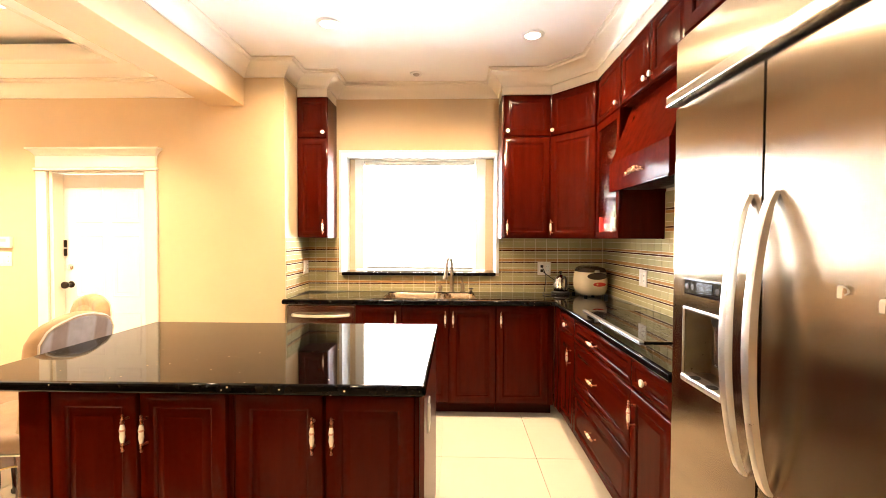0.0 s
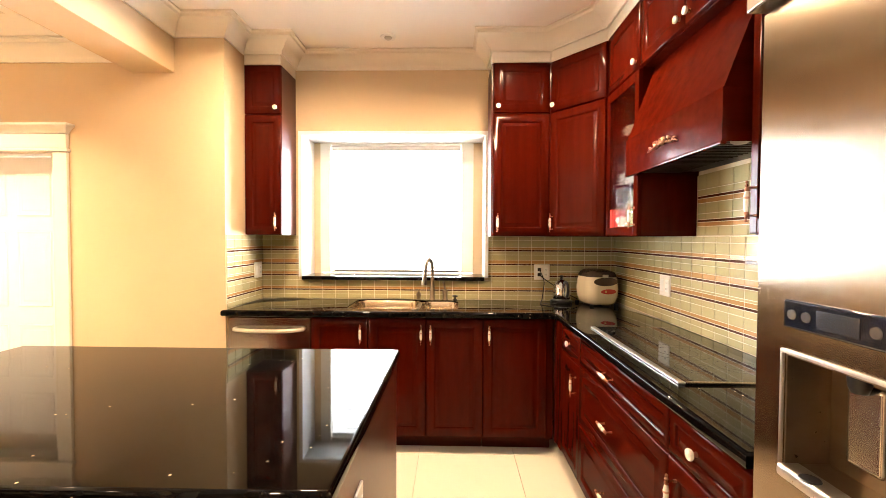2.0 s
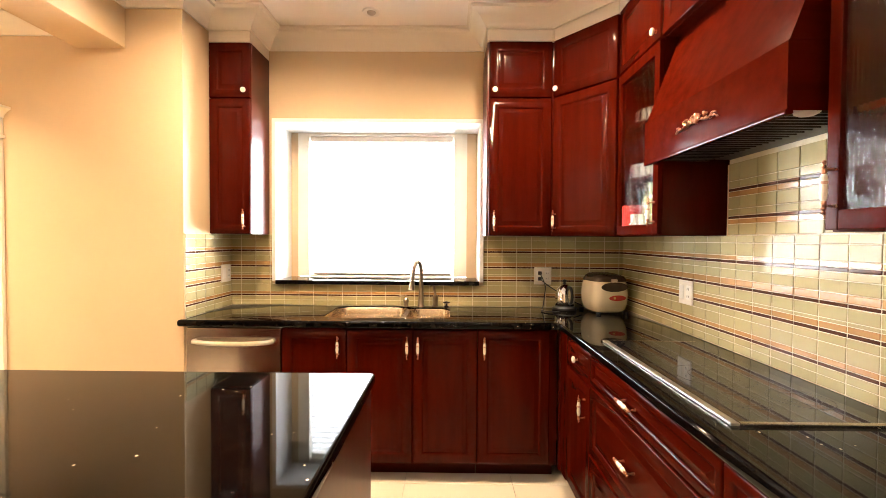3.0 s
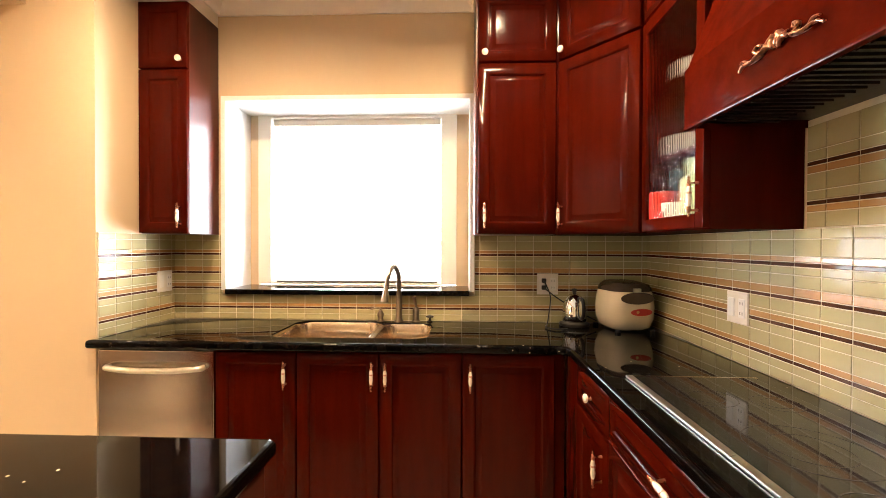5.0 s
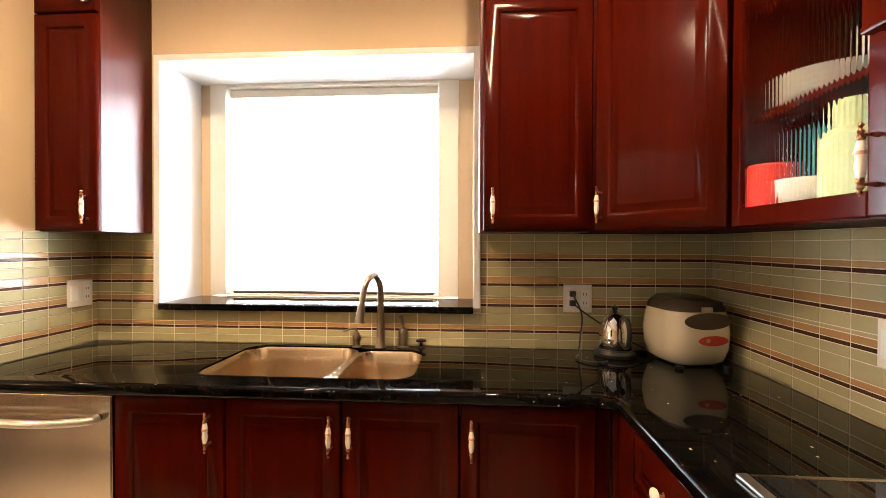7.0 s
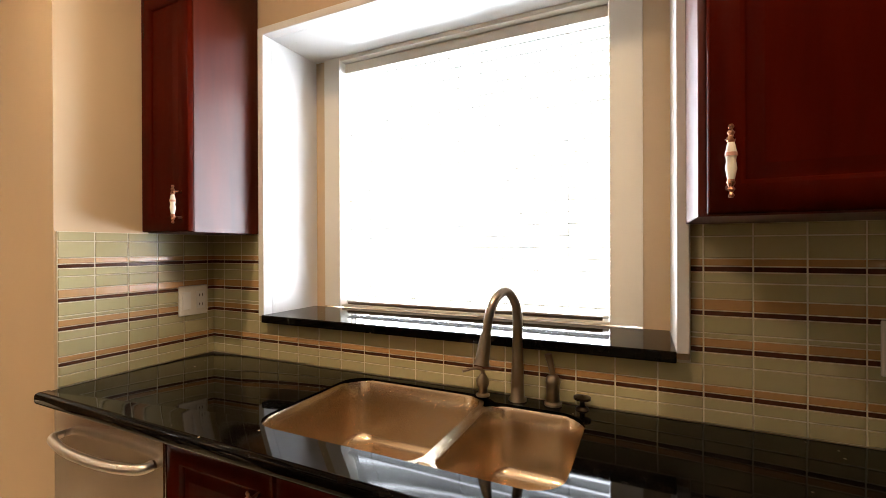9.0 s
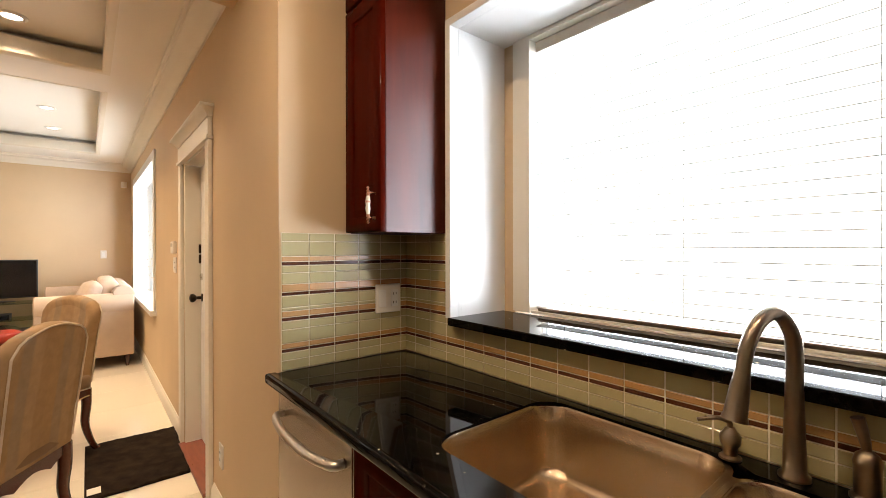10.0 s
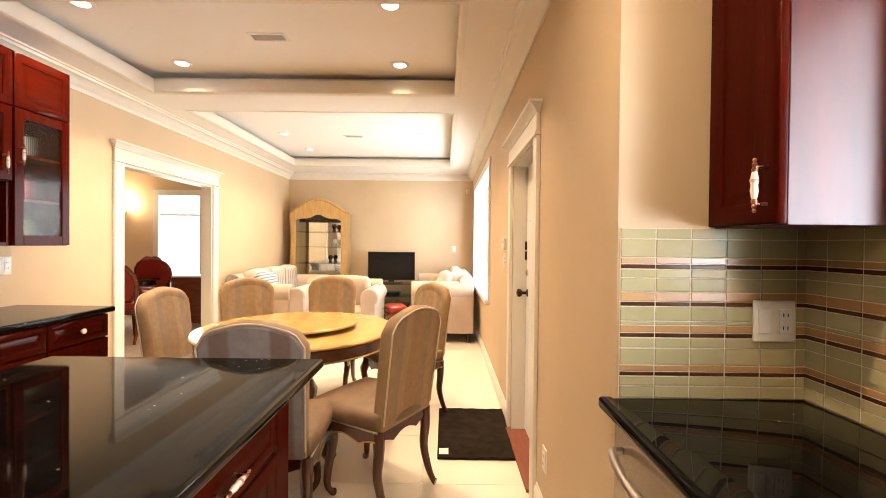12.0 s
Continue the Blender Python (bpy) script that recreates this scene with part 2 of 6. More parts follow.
MAT = {
    "wall": surface("beige_wall_paint", (0.61, 0.455, 0.28), (0.67, 0.505, 0.315), 0.6, 1.5, relief=0.05, fine=180),
    "ceiling": surface("white_ceiling_paint", (0.89, 0.86, 0.80), (0.92, 0.89, 0.83), 0.8, 1.2, relief=0.03, fine=200),
    "trim": surface("cream_trim_paint", (0.80, 0.75, 0.64), (0.84, 0.79, 0.69), 0.38, 2, relief=0.02),
    "white": surface("white_gloss_paint", (0.82, 0.81, 0.78), (0.86, 0.85, 0.82), 0.3, 3, relief=0.01),
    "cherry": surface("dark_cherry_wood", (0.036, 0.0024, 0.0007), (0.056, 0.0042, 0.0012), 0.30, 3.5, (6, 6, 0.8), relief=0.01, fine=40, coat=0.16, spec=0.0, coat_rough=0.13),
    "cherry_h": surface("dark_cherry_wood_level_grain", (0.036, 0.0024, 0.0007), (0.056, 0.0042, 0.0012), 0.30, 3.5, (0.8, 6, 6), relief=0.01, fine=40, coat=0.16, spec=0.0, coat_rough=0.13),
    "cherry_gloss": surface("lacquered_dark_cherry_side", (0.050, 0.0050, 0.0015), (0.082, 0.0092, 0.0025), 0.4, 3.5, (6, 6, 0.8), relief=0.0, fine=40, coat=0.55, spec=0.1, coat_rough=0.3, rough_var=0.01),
    "inside": surface("cabinet_inside", (0.020, 0.014, 0.010), (0.035, 0.024, 0.017), 0.6, 4),
    "granite": granite_material(),
    "steel": surface("brushed_stainless_steel", (0.52, 0.46, 0.39), (0.57, 0.51, 0.44), 0.22, 4, (1, 1, 60), metal=1, relief=0.01, fine=14, rough_var=0.04),
    "steel_v": surface("brushed_stainless_steel_upright", (0.46, 0.405, 0.345), (0.50, 0.44, 0.38), 0.20, 2, (40, 40, 1), metal=1, relief=0.006, fine=14, rough_var=0.03),
    "steel_h": surface("brushed_stainless_steel_level_grain", (0.31, 0.25, 0.185), (0.37, 0.30, 0.225), 0.21, 1.2, (0.35, 0.35, 9), metal=1, relief=0.010, fine=2.2, rough_var=0.03),
    "sink_steel": surface("satin_sink_steel", (0.56, 0.43, 0.29), (0.66, 0.51, 0.35), 0.26, 3, metal=1, relief=0, fine=30, rough_var=0.01),
    "nickel": surface("brushed_nickel", (0.27, 0.215, 0.155), (0.33, 0.265, 0.195), 0.30, 20, metal=1, relief=0.02),
    "chrome": surface("polished_chrome", (0.72, 0.71, 0.69), (0.78, 0.77, 0.75), 0.07, 10, metal=1, relief=0, rough_var=0.02),
    "satin": surface("satin_steel_handle", (0.62, 0.58, 0.52), (0.70, 0.66, 0.60), 0.30, 12, metal=1, relief=0.02),
    "black": surface("black_plastic", (0.008, 0.008, 0.008), (0.016, 0.015, 0.015), 0.35, 20, relief=0.05),
    "black_glass": surface("black_ceramic_glass", (0.004, 0.004, 0.005), (0.008, 0.008, 0.009), 0.05, 5, relief=0, rough_var=0.015),
    "ring": surface("grey_printed_ring", (0.05, 0.045, 0.04), (0.075, 0.068, 0.06), 0.2, 30, relief=0),
    "copper": surface("antique_copper", (0.36, 0.15, 0.08), (0.48, 0.22, 0.12), 0.28, 30, metal=1, relief=0.05),
    "porcelain": surface("ivory_porcelain", (0.82, 0.74, 0.60), (0.88, 0.81, 0.68), 0.12, 40, relief=0, rough_var=0.03),
    "rose": surface("pink_printed_flower", (0.60, 0.30, 0.22), (0.70, 0.42, 0.30), 0.2, 60, relief=0),
    "plate": surface("white_plastic_plate", (0.78, 0.74, 0.66), (0.82, 0.78, 0.71), 0.35, 30, relief=0.01),
    "grout": surface("pale_grout", (0.70, 0.65, 0.48), (0.78, 0.72, 0.55), 0.8, 40, relief=0.2),
    "floor_grout": surface("cream_floor_grout", (0.66, 0.60, 0.49), (0.71, 0.65, 0.54), 0.8, 40, relief=0.1),
    "tile_green": pieces("sage_green_glass_tile", (0.385, 0.335, 0.17), (0.475, 0.42, 0.245), 0.06, ior=1.13),
    "tile_tan": pieces("tan_stone_strip", (0.40, 0.22, 0.08), (0.51, 0.30, 0.13), 0.22, relief=0.1),
    "tile_brown": pieces("dark_brown_glass_strip", (0.055, 0.018, 0.008), (0.10, 0.038, 0.018), 0.06, ior=1.16),
    "tile_floor": pieces("polished_cream_floor_tile", (0.70, 0.63, 0.51), (0.76, 0.69, 0.57), 0.13, scale=3),
    "clear": glass("clear_glass", (0.97, 0.98, 0.97)),
    "reeded": solid_glass("reeded_glass"),
    "table_glass": glass("green_edged_glass", (0.80, 0.90, 0.86)),
    "blind": surface("pale_grey_blind_slat", (0.46, 0.47, 0.45), (0.52, 0.53, 0.51), 0.5, 8, relief=0.02),
    "lamp": glow("lit_lamp_face", (1.0, 0.86, 0.66), 14),
    "outdoors": glow("bright_overcast_distance", (0.96, 0.98, 1.0), 4),
    "cloth_tan": striped("tan_striped_chair_cloth", [(0.30, 0.19, 0.095), (0.34, 0.225, 0.12), (0.27, 0.195, 0.12), (0.31, 0.195, 0.095)], 4.5),
    "cloth_grey": striped("grey_blue_striped_chair_cloth", [(0.20, 0.17, 0.155), (0.14, 0.095, 0.065), (0.21, 0.18, 0.165)], 4.1),
    "cloth_seat": surface("brown_seat_cloth", (0.12, 0.07, 0.033), (0.17, 0.10, 0.05), 0.6, 12, relief=0.3, fine=220, sheen=0.03),
    "piping": surface("pale_piping_cord", (0.48, 0.40, 0.30), (0.55, 0.46, 0.35), 0.8, 40, relief=0.2),
    "walnut": surface("dark_walnut_polish", (0.050, 0.012, 0.006), (0.075, 0.020, 0.010), 0.25, 3, (3, 3, 1), relief=0.0, coat=0.3),
    "gilt": surface("gilded_edge", (0.55, 0.36, 0.14), (0.66, 0.46, 0.20), 0.35, 40, metal=1, relief=0.1),
    "honey": surface("honey_marble_veneer", (0.50, 0.285, 0.085), (0.62, 0.385, 0.14), 0.14, 3.5, (1, 2.5, 1), relief=0.02, coat=0.4),
    "sofa": surface("pale_beige_sofa_cloth", (0.47, 0.36, 0.27), (0.53, 0.41, 0.31), 0.85, 6, relief=0.3, fine=240, sheen=0.05),
    "sofa_stripe": striped("striped_sofa_cloth", [(0.70, 0.62, 0.52), (0.38, 0.34, 0.34), (0.66, 0.56, 0.44), (0.46, 0.38, 0.32)], 7),
    "cushion_stripe": striped("narrow_striped_cushion_cloth", [(0.78, 0.75, 0.70), (0.22, 0.24, 0.28)], 26, 2),
    "sofa_white": surface("off_white_sofa_cloth", (0.48, 0.39, 0.31), (0.54, 0.44, 0.36), 0.85, 6, relief=0.3, fine=240, sheen=0.05),
    "red_cloth": surface("red_leather", (0.30, 0.020, 0.012), (0.40, 0.035, 0.02), 0.35, 12, relief=0.15, fine=120),
    "red_wood": surface("red_mahogany", (0.16, 0.028, 0.012), (0.26, 0.055, 0.024), 0.25, 5, (1, 1, 4), relief=0.03, coat=0.4),
    "screen": surface("dark_screen", (0.003, 0.003, 0.003), (0.005, 0.005, 0.005), 0.25, 5, relief=0, rough_var=0.03),
    "rug": surface("dark_brown_shaggy_pile", (0.007, 0.0045, 0.003), (0.024, 0.016, 0.010), 0.95, 14, relief=1.0, fine=160, spec=0.1),
    "oak": surface("golden_oak_curio_wood", (0.40, 0.24, 0.08), (0.52, 0.33, 0.13), 0.35, 5, (6, 6, 1), relief=0.06, coat=0.2),
    "mirror": surface("cabinet_mirror", (0.86, 0.86, 0.84), (0.88, 0.88, 0.86), 0.03, 3, metal=1, relief=0, rough_var=0.01),
    "bronze": surface("dark_bronze_knob", (0.02, 0.014, 0.010), (0.035, 0.025, 0.018), 0.3, 30, metal=0.8, relief=0.02),
    "cream_plastic": surface("cream_gloss_plastic", (0.66, 0.56, 0.38), (0.70, 0.60, 0.42), 0.22, 8, relief=0, rough_var=0.04),
    "brown_plastic": surface("dark_brown_gloss_plastic", (0.045, 0.030, 0.022), (0.065, 0.045, 0.033), 0.18, 8, relief=0, rough_var=0.04),
    "red_print": surface("red_printed_badge", (0.45, 0.02, 0.015), (0.50, 0.03, 0.02), 0.3, 30, relief=0),
    "blue_print": surface("teal_printed_box", (0.06, 0.42, 0.48), (0.08, 0.48, 0.55), 0.5, 8, relief=0.02),
    "red_print2": surface("red_tin", (0.60, 0.03, 0.02), (0.66, 0.04, 0.03), 0.3, 20, relief=0),
    "green_jar": surface("pale_green_jar", (0.50, 0.60, 0.32), (0.56, 0.66, 0.38), 0.3, 20, relief=0),
    "crockery": surface("white_crockery", (0.76, 0.74, 0.68), (0.80, 0.78, 0.72), 0.15, 20, relief=0),
    "display": surface("dark_display", (0.006, 0.007, 0.012), (0.010, 0.012, 0.02), 0.1, 20, relief=0),
    "threshold": surface("red_brown_threshold_wood", (0.16, 0.04, 0.02), (0.22, 0.06, 0.03), 0.35, 8, (1, 6, 1), relief=0.05),
    "vent": surface("grey_vent_paint", (0.45, 0.42, 0.38), (0.52, 0.49, 0.44), 0.5, 20, relief=0.02),
    "leaf": surface("garden_foliage", (0.05, 0.09, 0.03), (0.10, 0.15, 0.05), 0.7, 8, relief=0.2),
}

# brushing that smears reflections sideways
tree = MAT["steel_h"].node_tree
brush = tree.nodes.new("ShaderNodeTangent")
brush.direction_type, brush.axis = "RADIAL", "Z"
tree.links.new(brush.outputs[0], tree.nodes["Principled BSDF"].inputs["Tangent"])
tree.nodes["Principled BSDF"].inputs["Anisotropic"].default_value = 0.93

# ---- mesh helpers ----


def part(name, bm, material, parent, label="", extra=(), smooth=True):
    """Links a bmesh as one mesh object under a thing or a part."""
    if smooth:
        bm.normal_update()
        for f in bm.faces:
            f.smooth = True
        for e in bm.edges:
            if len(e.link_faces) == 2:
                a, b = (f.calc_area() for f in e.link_faces)
                bend = e.calc_face_angle(0)
                e.smooth = bend < radians(48) and not (bend > radians(4) and max(a, b) > 7 * min(a, b))
    me = bpy.data.meshes.new(name)
    bm.to_mesh(me)
    bm.free()
    for k in (material, *extra):
        me.materials.append(MAT[k])
    ob = new(name, me)
    ob.parent = parent
    return tagged(ob, label)


def thing(name, label, category, at=(0, 0, 0), turn=0, group="", kind=""):
    ob = new(name)
    ob.empty_display_size = 0.1
    ob.matrix_world = pose(*at, 0, 0, turn)
    return tagged(ob, label, category, group, kind)


def structure(name, bm, material, label, category, extra=(), smooth=False):
    return tagged(part(name, bm, material, None, label, extra, smooth), label, category, kind="structure")


def add_box(bm, lo, hi, bevel=0.0, seg=2, slot=0):
    made = bmesh.ops.create_cube(bm, size=1)["verts"]
    for v in made:
        v.co = Vector([lo[i] if v.co[i] < 0 else hi[i] for i in range(3)])
    faces = {f for v in made for f in v.link_faces}
    if bevel:
        out = bmesh.ops.bevel(bm, geom=list({e for v in made for e in v.link_edges}), offset=bevel, segments=seg, profile=0.6, affect="EDGES")
        faces = {f for v in out["verts"] for f in v.link_faces} | {f for f in faces if f.is_valid}
    for f in faces:
        f.material_index = slot
    return bm


def box(lo, hi, bevel=0.003, seg=2):
    return add_box(bmesh.new(), lo, hi, bevel, seg)


def boxes(*pairs, bevel=0.0):
    bm = bmesh.new()
    for lo, hi in pairs:
        add_box(bm, lo, hi, bevel)
    return bm


def add_rings(bm, rings, cap=True, slot=0):
    """A skin over loops of equal length, closed at both ends."""
    loops = [[bm.verts.new(p) for p in r] for r in rings]
    n = len(loops[0])
    for a, b in zip(loops, loops[1:]):
        for i in range(n):
            f = bm.faces.new((a[i], a[(i + 1) % n], b[(i + 1) % n], b[i]))
            f.material_index = slot
    if cap:
        for f in (bm.faces.new(loops[0][::-1]), bm.faces.new(loops[-1])):
            f.material_index = slot
    return bm


def add_lathe(bm, profile, n=16, m=None, slot=0):
    """A turned shape: (radius, height) pairs round the z axis, placed by m."""
    m = m or Matrix()
    return add_rings(bm, [[m @ Vector((max(r, 0.0004) * math.cos(2 * math.pi * i / n), max(r, 0.0004) * math.sin(2 * math.pi * i / n), z)) for i in range(n)] for r, z in profile], True, slot)


def lathe(profile, n=16, m=None):
    return add_lathe(bmesh.new(), profile, n, m)


def smooth_line(points, steps=6):
    """A Catmull-Rom line through points."""
    p = [Vector(q) for q in points]
    p = [2 * p[0] - p[1]] + p + [2 * p[-1] - p[-2]]
    out = []
    for i in range(1, len(p) - 2):
        for k in range(steps):
            t = k / steps
            out.append(0.5 * (2 * p[i] + (p[i + 1] - p[i - 1]) * t + (2 * p[i - 1] - 5 * p[i] + 4 * p[i + 1] - p[i + 2]) * t * t + (3 * p[i] - p[i - 1] - 3 * p[i + 1] + p[i + 2]) * t ** 3))
    return out + [p[-2]]


def add_tube(bm, line, radius, n=8, slot=0, flat=1.0):
    """A tube along a line; radius is a number, or a function of 0..1."""
    line = [Vector(q) for q in line]
    rings, side = [], None
    for i, q in enumerate(line):
        d = (line[min(i + 1, len(line) - 1)] - line[max(i - 1, 0)]).normalized()
        if side is None:
            side = d.orthogonal().normalized()
        side = (side - d * side.dot(d)).normalized()
        up = d.cross(side)
        r = radius(i / (len(line) - 1)) if callable(radius) else radius
        rings.append([q + side * r * math.cos(2 * math.pi * k / n) + up * r * flat * math.sin(2 * math.pi * k / n) for k in range(n)])
    return add_rings(bm, rings, True, slot)


def tube(line, radius, n=8, flat=1.0):
    return add_tube(bmesh.new(), line, radius, n, 0, flat)


def moulding(path, profile, closed=False):
    """A strip of the given section, (out, height) pairs, along a line of (x, y); out is to the left of the way, corners are mitred."""
    pts = [Vector((*p, 0)) for p in path]
    n = len(pts)
    bm = bmesh.new()
    rings = []
    for i, p in enumerate(pts):
        a = (p - pts[i - 1]).normalized() if closed or i else None
        b = (pts[(i + 1) % n] - p).normalized() if closed or i < n - 1 else None
        na = Vector((-a.y, a.x, 0)) if a else None
        nb = Vector((-b.y, b.x, 0)) if b else None
        if na and nb:
            s = na + nb
            o = s / max(0.2, 1 + na.dot(nb))
        else:
            o = na or nb
        rings.append([bm.verts.new(p + o * u + Vector((0, 0, h))) for u, h in profile])
    m = len(profile)
    for i in range(n if closed else n - 1):
        a, b = rings[i], rings[(i + 1) % n]
        for k in range(m):
            bm.faces.new((a[k], a[(k + 1) % m], b[(k + 1) % m], b[k]))
    if not closed:
        bm.faces.new(rings[0][::-1])
        bm.faces.new(rings[-1])
    bmesh.ops.recalc_face_normals(bm, faces=bm.faces)
    return bm


def add_panel(bm, x0, z0, x1, z1, thick, frame_w=0.055, y=0.0, slot=0):
    """A raised-panel front in the xz plane; its face is at y and its back at y + thick."""
    rings = []
    for inset, depth in ((0, thick), (0, 0.004), (0.004, 0), (frame_w - 0.006, 0), (frame_w, 0.003), (frame_w + 0.003, 0.009), (frame_w + 0.008, 0.009), (frame_w + 0.026, 0.002), (frame_w + 0.029, 0.001)):
        a, b, c, d = x0 + inset, x1 - inset, z0 + inset, z1 - inset
        rings.append([(a, y + depth, c), (b, y + depth, c), (b, y + depth, d), (a, y + depth, d)])
    return add_rings(bm, rings, True, slot)


def panel(x0, z0, x1, z1, thick=0.02, frame_w=0.055, y=0.0):
    return add_panel(bmesh.new(), x0, z0, x1, z1, thick, frame_w, y)


def soft_box(lo, hi, r, bulge=0.0, cuts=4):
    """An upholstered block: rounded edges and faces that swell a little."""
    bm = box(lo, hi, r, 4)
    bmesh.ops.subdivide_edges(bm, edges=[e for e in bm.edges if e.calc_length() > 3 * r], cuts=cuts, use_grid_fill=True)
    c = (Vector(lo) + Vector(hi)) / 2
    h = (Vector(hi) - Vector(lo)) / 2
    for v in bm.verts:
        d = [(v.co[i] - c[i]) / h[i] for i in range(3)]
        for i in range(3):
            j, k = (i + 1) % 3, (i + 2) % 3
            v.co[i] += d[i] * bulge * (1 - min(1, d[j] ** 2)) * (1 - min(1, d[k] ** 2))
    return bm

# ---- structure ----
BACK, EAST, PIER, NORTH, SOUTH, WEST = 3.835, 1.51, -1.136, 3.305, 0.02, -7.6
CEIL, SOFFIT, TRAY = 2.73, 2.58, 2.75
WX0, WX1, WZ0, WZ1 = -0.83, 0.547, 1.075, 2.14


def wall_with_opening(axis, face, thick, a0, a1, height, holes):
    """Boxes of a wall along axis x or y; holes are (start, end, bottom, top)."""
    bm = bmesh.new()

    def add(p0, p1, z0, z1):
        lo, hi = sorted((face, face + thick))
        if p1 - p0 > 0.001 and z1 - z0 > 0.001:
            add_box(bm, (p0, lo, z0) if axis == "x" else (lo, p0, z0), (p1, hi, z1) if axis == "x" else (hi, p1, z1))
    at = a0
    for h0, h1, z0, z1 in sorted(holes):
        add(at, h0, 0, height)
        add(h0, h1, 0, z0)
        add(h0, h1, z1, height)
        at = h1
    add(at, a1, 0, height)
    return bm


structure("wall_kitchen_window", wall_with_opening("x", BACK, 0.40, PIER - 0.12, EAST + 0.12, 2.95, [(WX0, WX1, WZ0, WZ1)]), "wall", "warm beige painted kitchen wall with a deep window recess", "wall")
structure("wall_east", wall_with_opening("y", EAST, 0.12, -2.4, BACK, 2.95, []), "wall", "warm beige painted kitchen side wall", "wall")
structure("wall_pier", box((PIER - 0.12, NORTH + 0.12, 0), (PIER, BACK, 2.95), 0), "wall", "short beige return wall beside the kitchen counter", "wall")
structure("wall_north", wall_with_opening("x", NORTH, 0.12, WEST, PIER, 2.95, [(-3.01, -2.22, 0.0, 1.92), (-6.9, -4.62, 0.74, 2.2)]), "wall", "warm beige painted dining wall with a side door", "wall")
structure("wall_west", wall_with_opening("y", WEST, -0.12, -3.7, NORTH + 0.12, 2.95, [(-2.32, -1.58, 0.35, 2.16)]), "wall", "beige painted far wall behind the television", "wall")
structure("wall_south", wall_with_opening("x", SOUTH, -0.12, WEST, -0.98, 2.95, [(-5.06, -3.63, 0.0, 2.005)]), "wall", "beige painted wall with a wide cased opening", "wall")
structure("wall_hall_west", box((-1.10, -2.4, 0), (-0.98, SOUTH - 0.12, 2.95), 0), "wall", "plain beige hall wall", "wall")
structure("wall_hall_south", box((-1.10, -2.52, 0), (EAST + 0.12, -2.4, 2.95), 0), "wall", "plain beige hall end wall", "wall")
structure("wall_dining_room_south", box((WEST - 0.12, -3.82, 0), (-2.6, -3.7, 2.95), 0), "wall", "golden beige dining room wall", "wall")
structure("wall_dining_room_east", box((-2.72, -3.7, 0), (-2.6, SOUTH - 0.12, 2.95), 0), "wall", "golden beige dining room side wall", "wall")
floor = structure("floor", boxes(((WEST - 0.2, -3.9, -0.14), (EAST + 0.2, BACK + 0.45, -0.008))), "floor_grout", "polished cream tiled floor with pale joints", "floor")

structure("ceiling_kitchen", box((-1.72, -2.5, CEIL), (EAST + 0.1, BACK + 0.1, CEIL + 0.15), 0), "ceiling", "smooth white kitchen ceiling", "ceiling")
structure("ceiling_dining_room", box((WEST, -3.8, 2.6), (-2.6, SOUTH - 0.12, 2.75), 0), "ceiling", "white dining room ceiling", "ceiling")
T1, T2, TY = (-3.56, -2.14), (-6.92, -4.0), (0.33, 2.93)
LIP = 0.10
cm = boxes(
    ((WEST, TY[1], SOFFIT), (-1.72, NORTH, SOFFIT + 0.02)), ((WEST, SOUTH, SOFFIT), (-1.72, TY[0], SOFFIT + 0.02)),
    ((T1[1], TY[0], SOFFIT), (-1.72, TY[1], SOFFIT + 0.02)), ((T2[1], TY[0], SOFFIT), (T1[0], TY[1], SOFFIT + 0.02)), ((WEST, TY[0], SOFFIT), (T2[0], TY[1], SOFFIT + 0.02)),
    ((T1[0] - 0.07, TY[0] - 0.07, TRAY), (T1[1] + 0.07, TY[1] + 0.07, 2.9)), ((T2[0] - 0.07, TY[0] - 0.07, TRAY), (T2[1] + 0.07, TY[1] + 0.07, 2.9)),
    ((T2[1] + 0.07, TY[0] - 0.07, SOFFIT + 0.02), (T1[0] - 0.07, TY[1] + 0.07, 2.9)), ((WEST, TY[0] - 0.07, SOFFIT + 0.02), (T2[0] - 0.07, TY[1] + 0.07, 2.9)),
    ((T1[1] + 0.07, TY[0] - 0.07, SOFFIT + 0.02), (-1.72, TY[1] + 0.07, 2.9)),
    ((WEST, TY[1] + 0.07, SOFFIT + 0.02), (-1.72, NORTH, 2.9)), ((WEST, SOUTH, SOFFIT + 0.02), (-1.72, TY[0] - 0.07, 2.9)))
structure("ceiling_tray", cm, "ceiling", "pale double tray ceiling over the dining and living area", "ceiling")
structure("ceiling_beam", box((-1.72, SOUTH, 2.40), (-1.45, NORTH, CEIL + 0.1), 0.004), "wall", "boxed beam between kitchen and dining area", "beam")

CROWN = [(0, 0), (0.012, 0), (0.016, 0.02), (0.03, 0.03), (0.05, 0.055), (0.085, 0.08), (0.10, 0.085), (0.105, 0.10), (0.12, 0.104), (0.12, 0.115), (0, 0.115)]


def crown(name, path, z, label, closed=False, scale=1.0):
    return structure(name, moulding(path, [(u * scale, z + h * scale) for u, h in CROWN], closed), "trim", label, "crown moulding", smooth=True)


